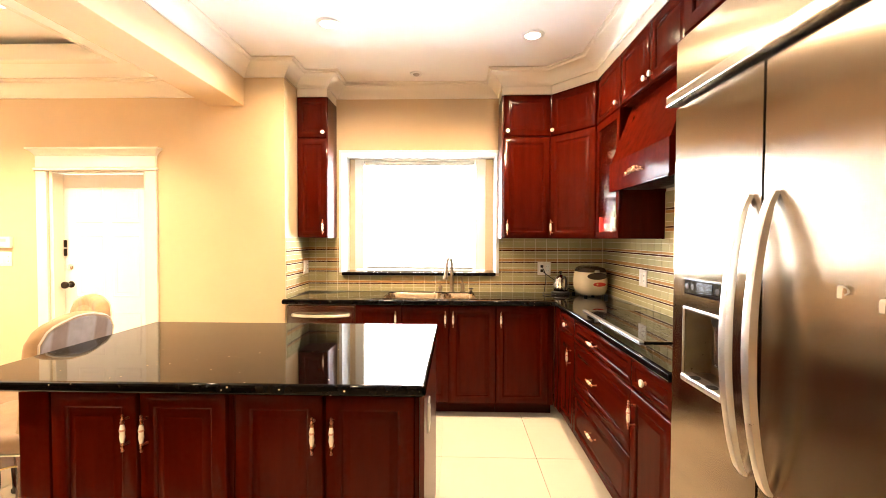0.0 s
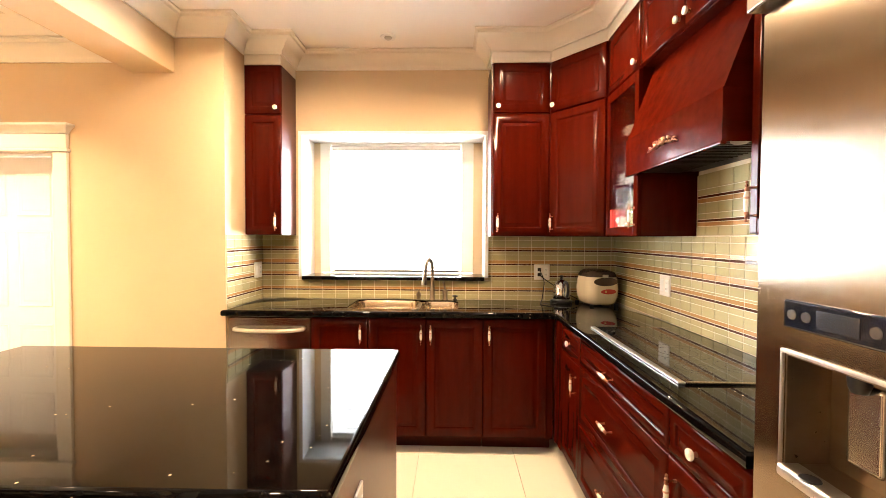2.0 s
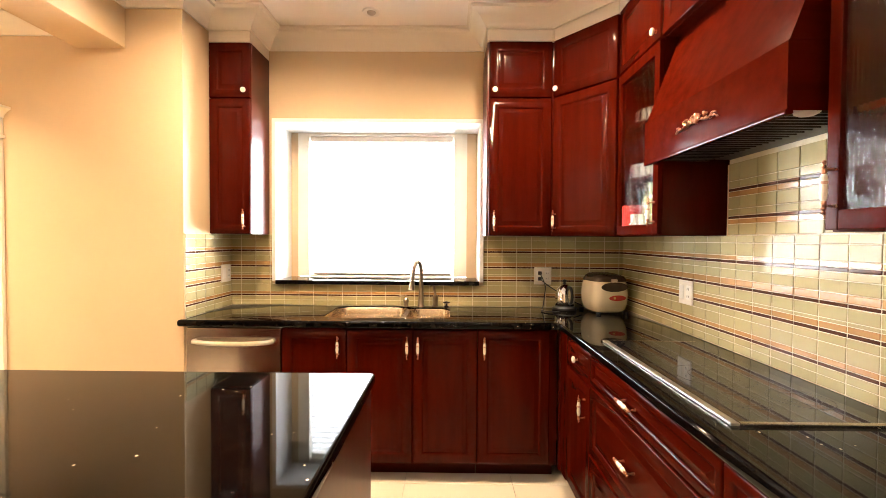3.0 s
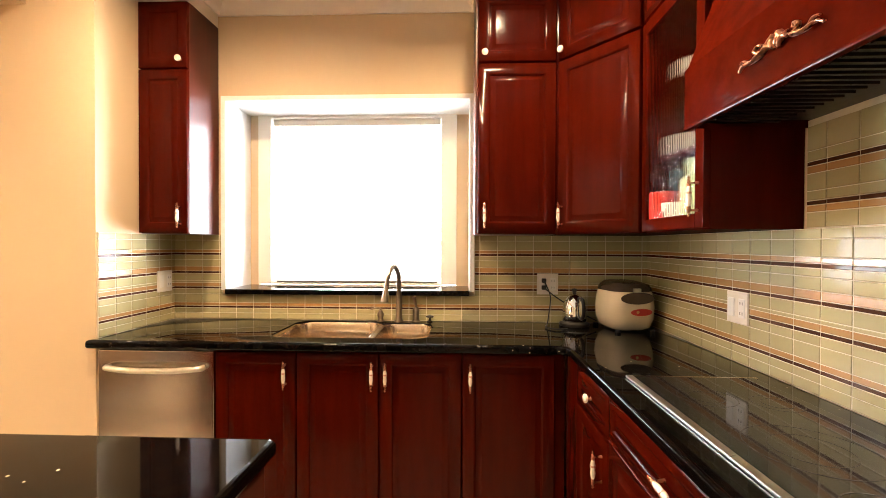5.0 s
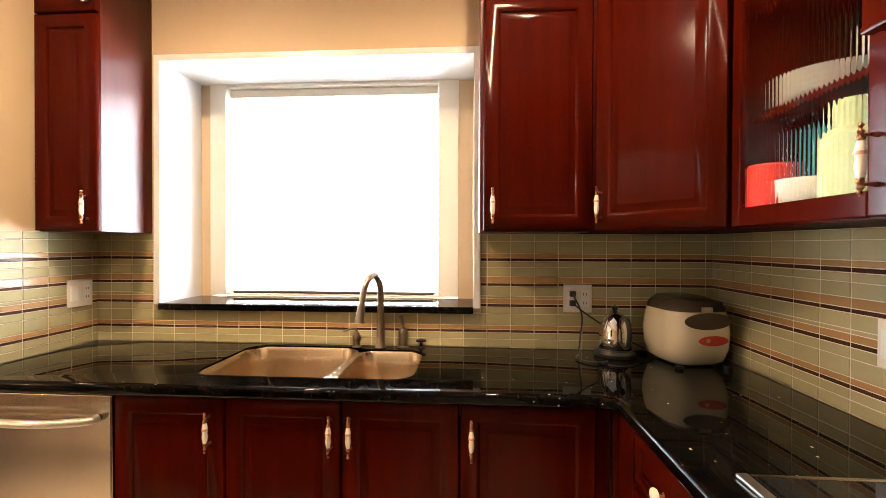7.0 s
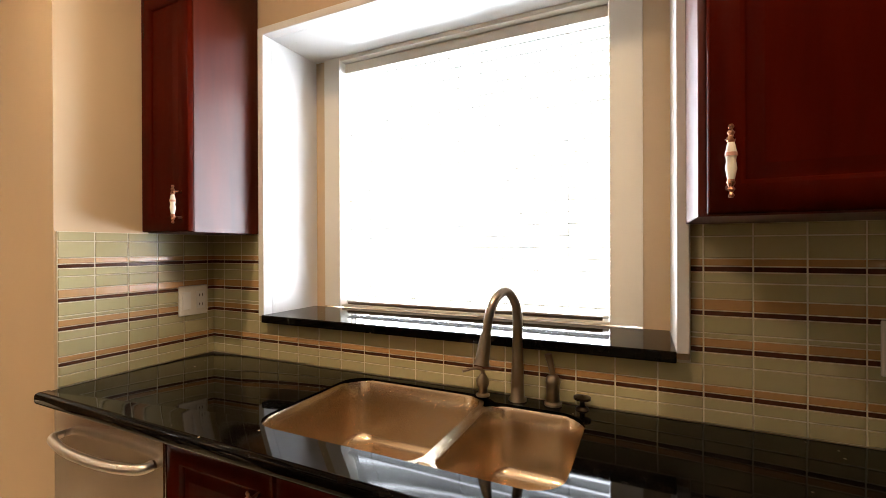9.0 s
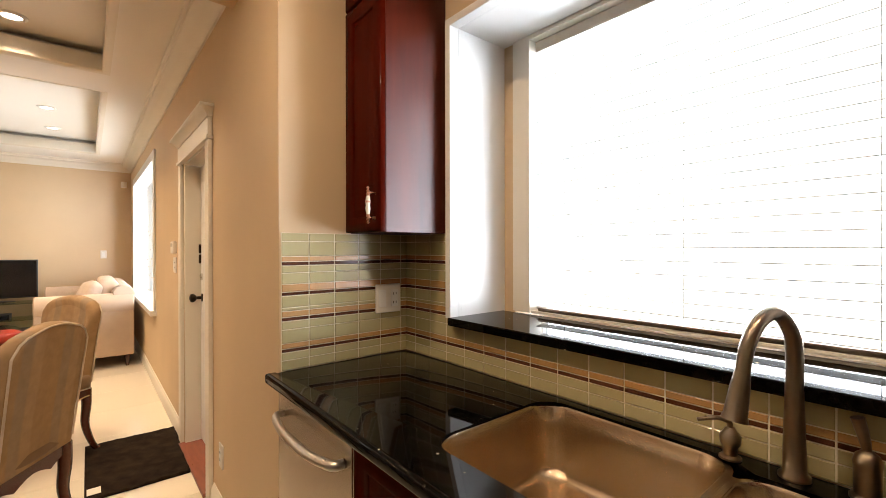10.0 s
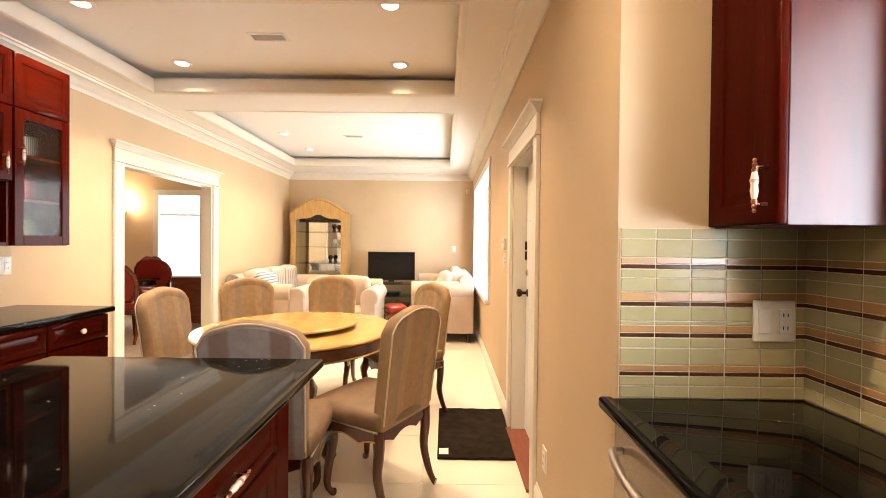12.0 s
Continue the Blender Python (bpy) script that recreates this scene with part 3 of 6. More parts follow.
# the way runs so that the room lies on its left
UL0, UL1, ULY = PIER + 0.006, -0.876, 3.55
UR0, UR1, URY, UFX = 0.56, 0.95, 3.53, 1.215
crown("trim_crown_kitchen", [(UFX, 0.4), (UFX, 3.21), (UR1, URY), (UR0, URY), (UR0, BACK), (UL1, BACK), (UL1, ULY), (PIER, ULY), (PIER, NORTH), (-1.45, NORTH), (-1.45, SOUTH)], 2.615, "cream crown moulding stepping round the wall cabinets")
crown("trim_crown_dining", [(-1.72, SOUTH), (-1.72, NORTH), (WEST, NORTH), (WEST, SOUTH)], 2.465, "cream crown moulding round the tray ceiling", True)
LIPS = [(0, 0), (0.03, 0), (0.045, 0.012), (0.045, 0.11), (0.03, 0.125), (0.0, 0.125)]
for a, b, n in ((T1[0], T1[1], "trim_tray_dining"), (T2[0], T2[1], "trim_tray_living")):
    ring = [(a, TY[0]), (b, TY[0]), (b, TY[1]), (a, TY[1])]
    structure(n, moulding(ring, [(u, SOFFIT - 0.002 + h) for u, h in LIPS], True), "trim", "cream lip round the recessed ceiling tray", "moulding", smooth=True)
SKIRT = [(0, 0), (0.016, 0), (0.016, 0.085), (0.012, 0.10), (0.006, 0.108), (0.004, 0.12), (0, 0.12)]
for k, path in enumerate(([(PIER, NORTH + 0.001), (-2.12, NORTH + 0.001)], [(-3.11, NORTH), (WEST, NORTH), (WEST, SOUTH), (-5.18, SOUTH)], [(-3.51, SOUTH), (-2.72, SOUTH)])):
    structure("baseboard_%d" % (k + 1), moulding(path, SKIRT), "trim", "cream painted baseboard", "baseboard", smooth=True)


def casing(name, axis_x0, axis_x1, top, face, out, label, width=0.085):
    """Door casing in a wall along x: two side boards, a frieze and a stepped cap; out is -1 or 1 along y."""
    t = thing(name, label, "door casing", kind="structure")
    y = lambda d: face + out * d

    def slab(n, x0, x1, z0, z1, d0, d1):
        lo, hi = sorted((y(d0), y(d1)))
        return part(n, box((x0, lo, z0), (x1, hi, z1), 0.004), "trim", t)
    for x0, x1 in ((axis_x0 - width, axis_x0), (axis_x1, axis_x1 + width)):
        slab("side_board", x0, x1, 0, top, 0.001, 0.022)
    slab("bead", axis_x0 - width - 0.012, axis_x1 + width + 0.012, top + 0.002, top + 0.022, 0.001, 0.032)
    slab("frieze", axis_x0 - width, axis_x1 + width, top + 0.024, top + 0.115, 0.001, 0.024)
    x0, x1 = axis_x0 - width, axis_x1 + width
    prof = [(0, 0), (0.026, 0), (0.03, 0.012), (0.045, 0.03), (0.06, 0.042), (0.066, 0.044), (0.066, 0.058), (0, 0.058)]
    bm = bmesh.new()
    loops = []
    for d, h in prof:
        e = max(0, d - 0.024)
        f0, f1 = y(0.001), y(max(d, 0.002))
        loops.append([(x0 - e, f0, top + 0.117 + h), (x1 + e, f0, top + 0.117 + h), (x1 + e, f1, top + 0.117 + h), (x0 - e, f1, top + 0.117 + h)])
    add_rings(bm, loops[1:-1])
    bmesh.ops.recalc_face_normals(bm, faces=bm.faces)
    part("cap", bm, "trim", t)
    return t


casing("trim_side_door", -3.01, -2.22, 1.90, NORTH, -1, "cream side door casing with a stepped cap")
casing("trim_cased_opening", -5.06, -3.63, 2.005, SOUTH, 1, "wide cream cased opening with a stepped cap", 0.11)
structure("trim_opening_jamb", boxes(((-5.07, SOUTH - 0.119, 0), (-5.04, SOUTH - 0.001, 2.005)), ((-3.65, SOUTH - 0.119, 0), (-3.62, SOUTH - 0.001, 2.005)), ((-5.04, SOUTH - 0.119, 1.985), (-3.65, SOUTH - 0.001, 2.015))), "trim", "cream lining of the cased opening", "door lining")

# side door: leaf in six panels, knob and bolts
door = thing("door_1", "closed cream six-panel side door with a dark knob", "door", (-3.01, 3.40, 0), 0, kind="structure")
bm = box((0.03, 0, 0.03), (0.76, 0.04, 1.89), 0.003)
part("leaf", bm, "white", door)
for x0, x1 in ((0.13, 0.36), (0.43, 0.66)):
    for z0, z1 in ((0.20, 0.78), (0.90, 1.40), (1.50, 1.78)):
        part("door_panel", panel(x0, z0, x1, z1, 0.004, 0.012, -0.006), "white", door)
part("frame", boxes(((0, -0.093, 0), (0.03, 0.018, 1.90)), ((0.76, -0.093, 0), (0.79, 0.018, 1.90)), ((0, -0.093, 1.893), (0.79, 0.018, 1.92)), bevel=0.002), "trim", door)
side = pose(0.085, 0, 1.0, 90, 0, 0)
part("knob", lathe([(0.027, 0), (0.027, 0.005), (0.011, 0.009), (0.010, 0.035), (0.024, 0.045), (0.029, 0.058), (0.026, 0.07), (0.014, 0.076), (0, 0.077)], 18, side), "bronze", door, "dark bronze knob")
part("deadbolt", lathe([(0.024, 0), (0.024, 0.010), (0.018, 0.014), (0, 0.015)], 16, pose(0.085, 0, 1.14, 90, 0, 0)), "chrome", door)
for z in (1.26, 1.33):
    part("door_chain_plate", box((0.035, -0.014, z - 0.03), (0.055, -0.001, z + 0.03), 0.003), "bronze", door)
part("threshold", box((0.0, -0.13, 0.001), (0.79, 0.02, 0.022), 0.006), "threshold", door, "red-brown wooden threshold")

# ---- windows ----


def blind(parent, x0, x1, z0, z1, y, pitch=0.040, tilt=-9):
    part("head_rail", box((x0, y - 0.025, z1 - 0.04), (x1, y + 0.025, z1), 0.004), "trim", parent)
    part("bottom_rail", box((x0, y - 0.022, z0), (x1, y + 0.022, z0 + 0.012), 0.004), "white", parent)
    me = None
    z = z0 + 0.03
    while z < z1 - 0.05:
        if me is None:
            bm = bmesh.new()
            w = (x1 - x0) / 2
            rings = [[(s * w, -0.022, -0.0013), (s * w, 0.022, -0.0013), (s * w, 0.022, 0.0013), (s * w, -0.022, 0.0013)] for s in (-1, 1)]
            add_rings(bm, rings)
            bmesh.ops.recalc_face_normals(bm, faces=bm.faces)
            ob = part("slat", bm, "blind", parent)
            me = ob.data
        else:
            ob = new("slat", me)
            ob.parent = parent
        ob.matrix_basis = pose((x0 + x1) / 2, y, z, tilt, 0, 0)
        z += pitch
    for f in (0.12, 0.5, 0.88):
        x = x0 + (x1 - x0) * f
        part("ladder_cord", tube([(x, y - 0.024, z0 + 0.01), (x, y - 0.024, z1 - 0.03)], 0.0012, 5), "blind", parent)


FY = 4.10
win = thing("window_1", "deep white kitchen window recess with half-open white blinds", "window", kind="structure")
# thin white edge trim on the wall face, lining of the recess, inner frame
tw = 0.022
part("edge_trim", boxes(((WX0 - tw, 3.808, WZ0), (WX0 + 0.006, 3.85, WZ1)), ((WX1 - 0.006, 3.808, WZ0), (WX1 + tw, 3.85, WZ1)), ((WX0 - tw, 3.808, WZ1 - 0.006), (WX1 + tw, 3.85, WZ1 + tw)), bevel=0.003), "white", win)
part("recess_lining", boxes(((WX0 - 0.001, 3.851, WZ0), (WX0 + 0.005, FY, WZ1)), ((WX1 - 0.005, 3.851, WZ0), (WX1 + 0.001, FY, WZ1)), ((WX0, 3.851, WZ1 - 0.005), (WX1, FY, WZ1 + 0.001))), "white", win)
part("inner_return", boxes(((WX0, FY, WZ0), (-0.77, FY + 0.05, WZ1)), ((0.466, FY, WZ0), (WX1, FY + 0.05, WZ1)), bevel=0.002), "wall", win, "beige inner return of the recess")
part("window_frame", boxes(((-0.772, FY - 0.012, WZ0 + 0.01), (-0.69, FY + 0.06, WZ1 - 0.005)), ((0.372, FY - 0.012, WZ0 + 0.01), (0.468, FY + 0.06, WZ1 - 0.005)), ((-0.69, FY - 0.012, 2.118), (0.372, FY + 0.06, WZ1 - 0.005)), ((-0.69, FY - 0.004, WZ0 + 0.008), (0.372, FY + 0.06, WZ0 + 0.018)), bevel=0.003), "trim", win)
sash = FY + 0.085
part("sash", boxes(((-0.72, sash, 1.085), (-0.70, sash + 0.03, 2.115)), ((0.382, sash, 1.085), (0.40, sash + 0.03, 2.115)), ((-0.70, sash, 1.085), (0.382, sash + 0.03, 1.10)), ((-0.70, sash, 2.105), (0.382, sash + 0.03, 2.13)), ((-0.10, sash, 1.985), (0.382, sash + 0.015, 1.997))), "white", win)
for x0, x1 in ((-0.70, -0.15), (-0.148, 0.382)):
    p = part("pane", box((x0, sash + 0.016, 1.10), (x1, sash + 0.020, 2.105), 0), "clear", win)
    p.visible_shadow = False
part("sill_track", box((-0.66, FY + 0.0, WZ0 + 0.019), (0.35, FY + 0.02, WZ0 + 0.032), 0.003), "nickel", win, "grey metal sill track")
blinds = thing("window_blind", "white horizontal blind with open slats in the kitchen window", "blind")
blind(blinds, -0.685, 0.367, WZ0 + 0.022, 2.116, FY + 0.045)
ledge = tagged(part("window_sill", box((WX0 + 0.006, 3.795, WZ0 - 0.022), (WX1 - 0.006, FY - 0.013, WZ0 + 0.006), 0.004, 3), "granite", None), "polished black granite window ledge", "window sill", kind="structure")

win2 = thing("window_2", "tall bright white living room window", "window", kind="structure")
part("window_frame", boxes(((-6.98, NORTH - 0.02, 0.742), (-6.89, NORTH + 0.124, 2.28)), ((-4.63, NORTH - 0.02, 0.742), (-4.54, NORTH + 0.124, 2.28)), ((-6.89, NORTH - 0.02, 2.19), (-4.63, NORTH + 0.124, 2.28)), bevel=0.004), "white", win2)
part("window_sill", box((-7.0, NORTH - 0.05, 0.69), (-4.52, NORTH + 0.118, 0.741), 0.006), "white", win2)
for x0, x1 in ((-6.889, -5.761), (-5.759, -4.631)):
    p = part("pane", box((x0, NORTH + 0.06, 0.74), (x1, NORTH + 0.065, 2.2), 0), "clear", win2)
    p.visible_shadow = False
win3 = thing("window_3", "bright cream-cased dining room window", "window", kind="structure")
part("window_frame", boxes(((WEST, -2.42, 0.25), (WEST + 0.025, -2.32, 2.26)), ((WEST, -1.58, 0.25), (WEST + 0.025, -1.48, 2.26)), ((WEST, -2.32, 2.16), (WEST + 0.025, -1.58, 2.26)), ((WEST, -2.44, 0.25), (WEST + 0.05, -1.46, 0.35)), ((WEST - 0.08, -2.32, 1.80), (WEST - 0.05, -1.58, 1.83)), bevel=0.004), "trim", win3)
p = part("pane", box((WEST - 0.07, -2.32, 0.35), (WEST - 0.065, -1.58, 2.16), 0), "clear", win3)
p.visible_shadow = False

# bright distance outside each window
structure("backdrop", boxes(((-70, 9.0, -1), (8, 9.05, 9)), ((-14.05, -8, -1), (-14, 8.9, 7))), "outdoors", "bright hazy distance outside the windows", "backdrop")
structure("ground", box((-60, -60, -0.6), (60, 60, -0.3), 0), "leaf", "green garden ground outside", "ground")

# ---- ceiling lamps, vents ----


def downlight(x, y, z, watts, spread=106):
    t = thing("downlight", "lit round recessed ceiling downlight with a white rim", "ceiling light", (x, y, z), 0, "ceiling downlights")
    part("rim", lathe([(0.052, 0.002), (0.05, -0.008), (0.058, -0.010), (0.075, -0.004), (0.076, 0.002)], 24), "white", t)
    part("bulb", lathe([(0.001, -0.001), (0.035, -0.006), (0.050, -0.001), (0.050, 0.004)], 20), "lamp", t)
    data = bpy.data.lights.new("downlight_lamp", "AREA")
    data.shape, data.size, data.energy, data.color, data.spread = "DISK", 0.10, watts, WARM, radians(spread)
    ob = new("downlight_lamp", data)
    ob.matrix_world = pose(x, y, z - 0.014)
    return t


downlight(0.69, 2.9, CEIL, KITCHEN_W * 0.8, 150)
downlight(-0.62, 2.72, CEIL, KITCHEN_W * 1.15, 160)
# two unseen downlights, added as fill from the near end of the kitchen
downlight(-0.8, 0.9, CEIL, HALL_FILL_W, 132)
downlight(0.2, -0.5, CEIL, HALL_FILL_W, 120)
for x, y in ((-3.33, 0.72), (-3.33, 2.45), (-2.48, 0.64), (-2.48, 2.48)):
    downlight(x, y, TRAY, DINING_W)
for x, y in ((-4.48, 0.68), (-5.49, 0.72), (-6.42, 0.76), (-4.48, 2.49), (-5.49, 2.49), (-6.42, 2.49)):
    downlight(x, y, TRAY, LIVING_W)
eye_light = thing("eyeball_light", "small dark unlit eyeball light in the ceiling", "ceiling light", (-0.14, 3.55, CEIL))
part("rim", lathe([(0.028, 0.002), (0.028, -0.006), (0.05, -0.008), (0.055, 0.002)], 20), "white", eye_light)
part("eyeball", lathe([(0.027, 0.002), (0.026, -0.010), (0.016, -0.018), (0, -0.02)], 16), "vent", eye_light, "grey eyeball lens")


def ceiling_vent(x, y, z, w, d):
    t = thing("ceiling_vent", "white slotted ceiling air vent", "vent", (x, y, z))
    part("frame", boxes(((-w / 2, -d / 2, -0.008), (w / 2, -d / 2 + 0.02, 0.002)), ((-w / 2, d / 2 - 0.02, -0.008), (w / 2, d / 2, 0.002)), ((-w / 2, -d / 2 + 0.02, -0.008), (-w / 2 + 0.02, d / 2 - 0.02, 0.002)), ((w / 2 - 0.02, -d / 2 + 0.02, -0.008), (w / 2, d / 2 - 0.02, 0.002))), "white", t)
    for k in range(5):
        xx = -w / 2 + 0.03 + k * (w - 0.06) / 4
        part("slat", box((xx - 0.003, -d / 2 + 0.02, -0.007), (xx + 0.003, d / 2 - 0.02, 0.0), 0), "vent", t)


ceiling_vent(-2.89, 1.59, TRAY, 0.12, 0.26)
ceiling_vent(-5.6, 1.6, TRAY, 0.12, 0.26)

# ---- kitchen cabinets ----


def bar_handle(parent, x, z, upright=True, y=0.0, size=1.0):
    """Porcelain bar handle on turned copper ends."""
    bm = bmesh.new()
    s = 0.062 * size
    m = pose(x, y - 0.028, z) if upright else pose(x, y - 0.028, z, 0, 90, 0)
    add_lathe(bm, [(0, -s), (0.003, -s), (0.005, -s + 0.004), (0.0025, -s + 0.009), (0.006, -s + 0.014), (0.0035, -s + 0.019), (0.007, -s + 0.026), (0.005, -s + 0.031)], 10, m, 0)
    add_lathe(bm, [(0.0052, -0.031), (0.0065, -0.026), (0.0088, -0.012), (0.0072, 0), (0.0088, 0.012), (0.0065, 0.026), (0.0052, 0.031)], 12, m, 1)
    add_lathe(bm, [(0.005, s - 0.031), (0.007, s - 0.026), (0.0035, s - 0.019), (0.006, s - 0.014), (0.0025, s - 0.009), (0.005, s - 0.004), (0.003, s), (0, s)], 10, m, 0)
    for k in (-0.042, 0.042):
        p = m @ Vector((0, 0, k))
        add_tube(bm, [p, (p.x, y - 0.012, p.z), (p.x, y + 0.001, p.z)], lambda f: 0.0032 + 0.005 * max(0, f - 0.6), 8, 0)
    add_lathe(bm, [(0.0, -0.004), (0.0092, -0.003), (0.0092, 0.003), (0.0, 0.004)], 12, m @ pose(0, -0.0006, 0.011), 2)
    return part("handle", bm, "copper", parent, "ivory porcelain handle with copper ends", ("porcelain", "rose"))


def knob(parent, x, z, y=0.0):
    bm = add_lathe(bmesh.new(), [(0.008, 0), (0.006, 0.006), (0.006, 0.012)], 12, pose(x, y, z, 90), 0)
    add_lathe(bm, [(0.006, 0.012), (0.014, 0.014), (0.0165, 0.019), (0.015, 0.024), (0.008, 0.027), (0, 0.0275)], 16, pose(x, y, z, 90), 1)
    return part("knob", bm, "copper", parent, "round ivory porcelain knob", ("porcelain",))


def front(parent, x0, z0, x1, z1, kind="door", grip=None, frame_w=0.055, wood="cherry"):
    """One door or drawer front with its grip; grip is (kind, x, z)."""
    d = part("drawer_front" if kind == "drawer" else "door", panel(x0 + 0.002, z0, x1 - 0.002, z1, 0.02, frame_w), wood, parent)
    if grip:
        g, x, z = grip
        if g == "knob":
            knob(d, x, z)
        else:
            bar_handle(d, x, z, g == "upright")
    return d


def base_body(t, w, depth, z1=0.87, skirt=True):
    if z1 < 0.8:
        part("front_rail", box((0.001, 0.0215, z1), (w - 0.001, 0.045, 0.87), 0.001), "cherry_h", t)
    part("body", box((0.001, 0.0215, 0.10), (w - 0.001, depth, z1), 0.002), "cherry", t)
    if skirt:
        part("skirt", box((0.001, 0.11, 0.001), (w - 0.001, 0.135, 0.10), 0.003), "cherry_h", t)


CTOP, CBOT = 0.91, 0.872
FACE = 3.297

# back run: dishwasher, three units
dish = thing("dishwasher", "stainless steel dishwasher with a curved bar handle under the counter", "dishwasher", (PIER + 0.012, FACE, 0))
part("tub", box((0.002, 0.03, 0.09), (0.53, 0.53, 0.862), 0.004), "black", dish)
part("door", box((0.002, 0, 0.10), (0.53, 0.03, 0.862), 0.006, 3), "steel_v", dish)
hl = smooth_line([(0.055, -0.002, 0.79), (0.065, -0.03, 0.79), (0.16, -0.048, 0.786), (0.27, -0.053, 0.785), (0.38, -0.048, 0.786), (0.475, -0.03, 0.79), (0.485, -0.002, 0.79)], 5)
part("handle", tube(hl, 0.013, 10, 0.8), "satin", dish, "curved satin steel bar handle")
part("kick_plate", box((0.002, 0.06, 0.002), (0.53, 0.08, 0.098), 0.003), "black", dish)

for x0, x1, doors in ((-0.59, -0.227, [(0, 0.363, 0.363 - 0.045)]), (-0.227, 0.50, [(0, 0.367, 0.367 - 0.03), (0.367, 0.727, 0.367 + 0.03)]), (0.50, 0.945, [(0, 0.40, 0.035)])):
    t = thing("base_cabinet", "dark cherry base cabinet with raised-panel doors under the sink counter", "cabinet", (x0, FACE, 0), 0, "base cabinets of the back run")
    base_body(t, x1 - x0, 0.53, 0.62 if x0 < 0.4 else 0.87)
    for a, b, hx in doors:
        front(t, a, 0.115, b, 0.862, "door", ("upright", hx, 0.765))

# right run, facing the room; local x runs towards the fridge
RX = 0.955
t = thing("base_cabinet", "narrow dark cherry corner base cabinet with a small drawer", "cabinet", (RX, 3.27, 0), -90, "base cabinets of the cooktop run")
base_body(t, 0.46, 0.55)
part("filler", boxes(((0.0, 0.0, 0.10), (0.098, 0.021, 0.87)), ((-0.026, -0.009, 0.10), (-0.001, 0.021, 0.87)), bevel=0.002), "cherry", t)
front(t, 0.10, 0.72, 0.46, 0.862, "drawer", ("knob", 0.28, 0.79), 0.032, "cherry_h")
front(t, 0.10, 0.115, 0.46, 0.71, "door", ("upright", 0.40, 0.60))
t = thing("base_cabinet", "wide dark cherry cabinet with three drawers under the cooktop", "cabinet", (RX, 2.81, 0), -90, "base cabinets of the cooktop run")
base_body(t, 0.90, 0.55)
for z0, z1, zz in ((0.735, 0.862, 0.80), (0.43, 0.727, 0.585), (0.115, 0.422, 0.285)):
    front(t, 0, z0, 0.90, z1, "drawer", ("level", 0.41, zz), 0.032 if z0 > 0.7 else 0.055, "cherry_h")
t = thing("base_cabinet", "dark cherry base cabinet with one drawer beside the fridge", "cabinet", (RX, 1.91, 0), -90, "base cabinets of the cooktop run")
base_body(t, 0.36, 0.55)
front(t, 0, 0.735, 0.36, 0.862, "drawer", ("knob", 0.15, 0.80), 0.032, "cherry_h")
front(t, 0, 0.115, 0.36, 0.727, "door", ("upright", 0.05, 0.63))


def slab(outline, z0, z1, hole=None, r=0.012):
    """A stone top of the given outline with a rounded nose; hole is a loop cut through it."""
    bm = bmesh.new()
    if hole is None:
        add_rings(bm, [[(x, y, z) for x, y in outline] for z in (z0, z1)])
        bmesh.ops.recalc_face_normals(bm, faces=bm.faces)
        edges = [e for e in bm.edges if abs(e.verts[0].co.z - e.verts[1].co.z) < 1e-6]
        bmesh.ops.bevel(bm, geom=edges, offset=r, segments=4, profile=0.5, affect="EDGES")
        return bm
    loops = []
    for z in (z0, z1):
        o = [bm.verts.new((x, y, z)) for x, y in outline]
        h = [bm.verts.new((x, y, z)) for x, y in hole]
        es = [bm.edges.new((q[i], q[(i + 1) % len(q)])) for q in (o, h) for i in range(len(q))]
        bmesh.ops.triangle_fill(bm, edges=es, use_beauty=True)
        loops.append((o, h))
    for k in (0, 1):
        a, b = loops[0][k], loops[1][k]
        for i in range(len(a)):
            bm.faces.new((a[i], a[(i + 1) % len(a)], b[(i + 1) % len(a)], b[i]))
    bmesh.ops.recalc_face_normals(bm, faces=bm.faces)
    outer = {v for o, h in loops for v in o}
    edges = [e for e in bm.edges if e.verts[0] in outer and e.verts[1] in outer and abs(e.verts[0].co.z - e.verts[1].co.z) < 1e-6 and any(abs(f.normal.z) < 0.5 for f in e.link_faces)]
    bmesh.ops.bevel(bm, geom=edges, offset=r, segments=4, profile=0.5, affect="EDGES")
    return bm


def rounded(x0, y0, x1, y1, r, n=6, radii=None):
    """A rectangle's outline with rounded corners, anticlockwise from the lower left."""
    out = []
    rs = radii or (r, r, r, r)
    for (cx, cy, a), q in zip(((x0, y0, 180), (x1, y0, 270), (x1, y1, 0), (x0, y1, 90)), rs):
        ox, oy = cx + (q if cx == x0 else -q), cy + (q if cy == y0 else -q)
        out += [(ox + q * math.cos(radians(a + 90 * k / n)), oy + q * math.sin(radians(a + 90 * k / n))) for k in range(n + 1)]
    return out


SX0, SX1, SY0, SY1, SD = -0.405, 0.358, 3.36, 3.765, 0.075
cut = rounded(SX0 + 0.012, SY0 + 0.012, SX1 - 0.012, SY1 - 0.012, 0.07)
cut = cut[:21] + [(SD + 0.03, SY1 - 0.012), (SD - 0.02, SY1 + 0.026)] + [(x, y + 0.038) for x, y in cut[21:]]
top = tagged(part("countertop", slab([(PIER - 0.012, 3.262), (0.90, 3.262), (0.93, 3.25), (0.938, 3.22), (0.938, 1.548), (EAST - 0.002, 1.548), (EAST - 0.002, BACK - 0.002), (PIER + 0.002, BACK - 0.002), (PIER + 0.002, NORTH - 0.004), (PIER - 0.012, NORTH - 0.004)], CBOT, CTOP, cut), "granite", None), "polished black granite L-shaped countertop with pale flecks", "countertop")

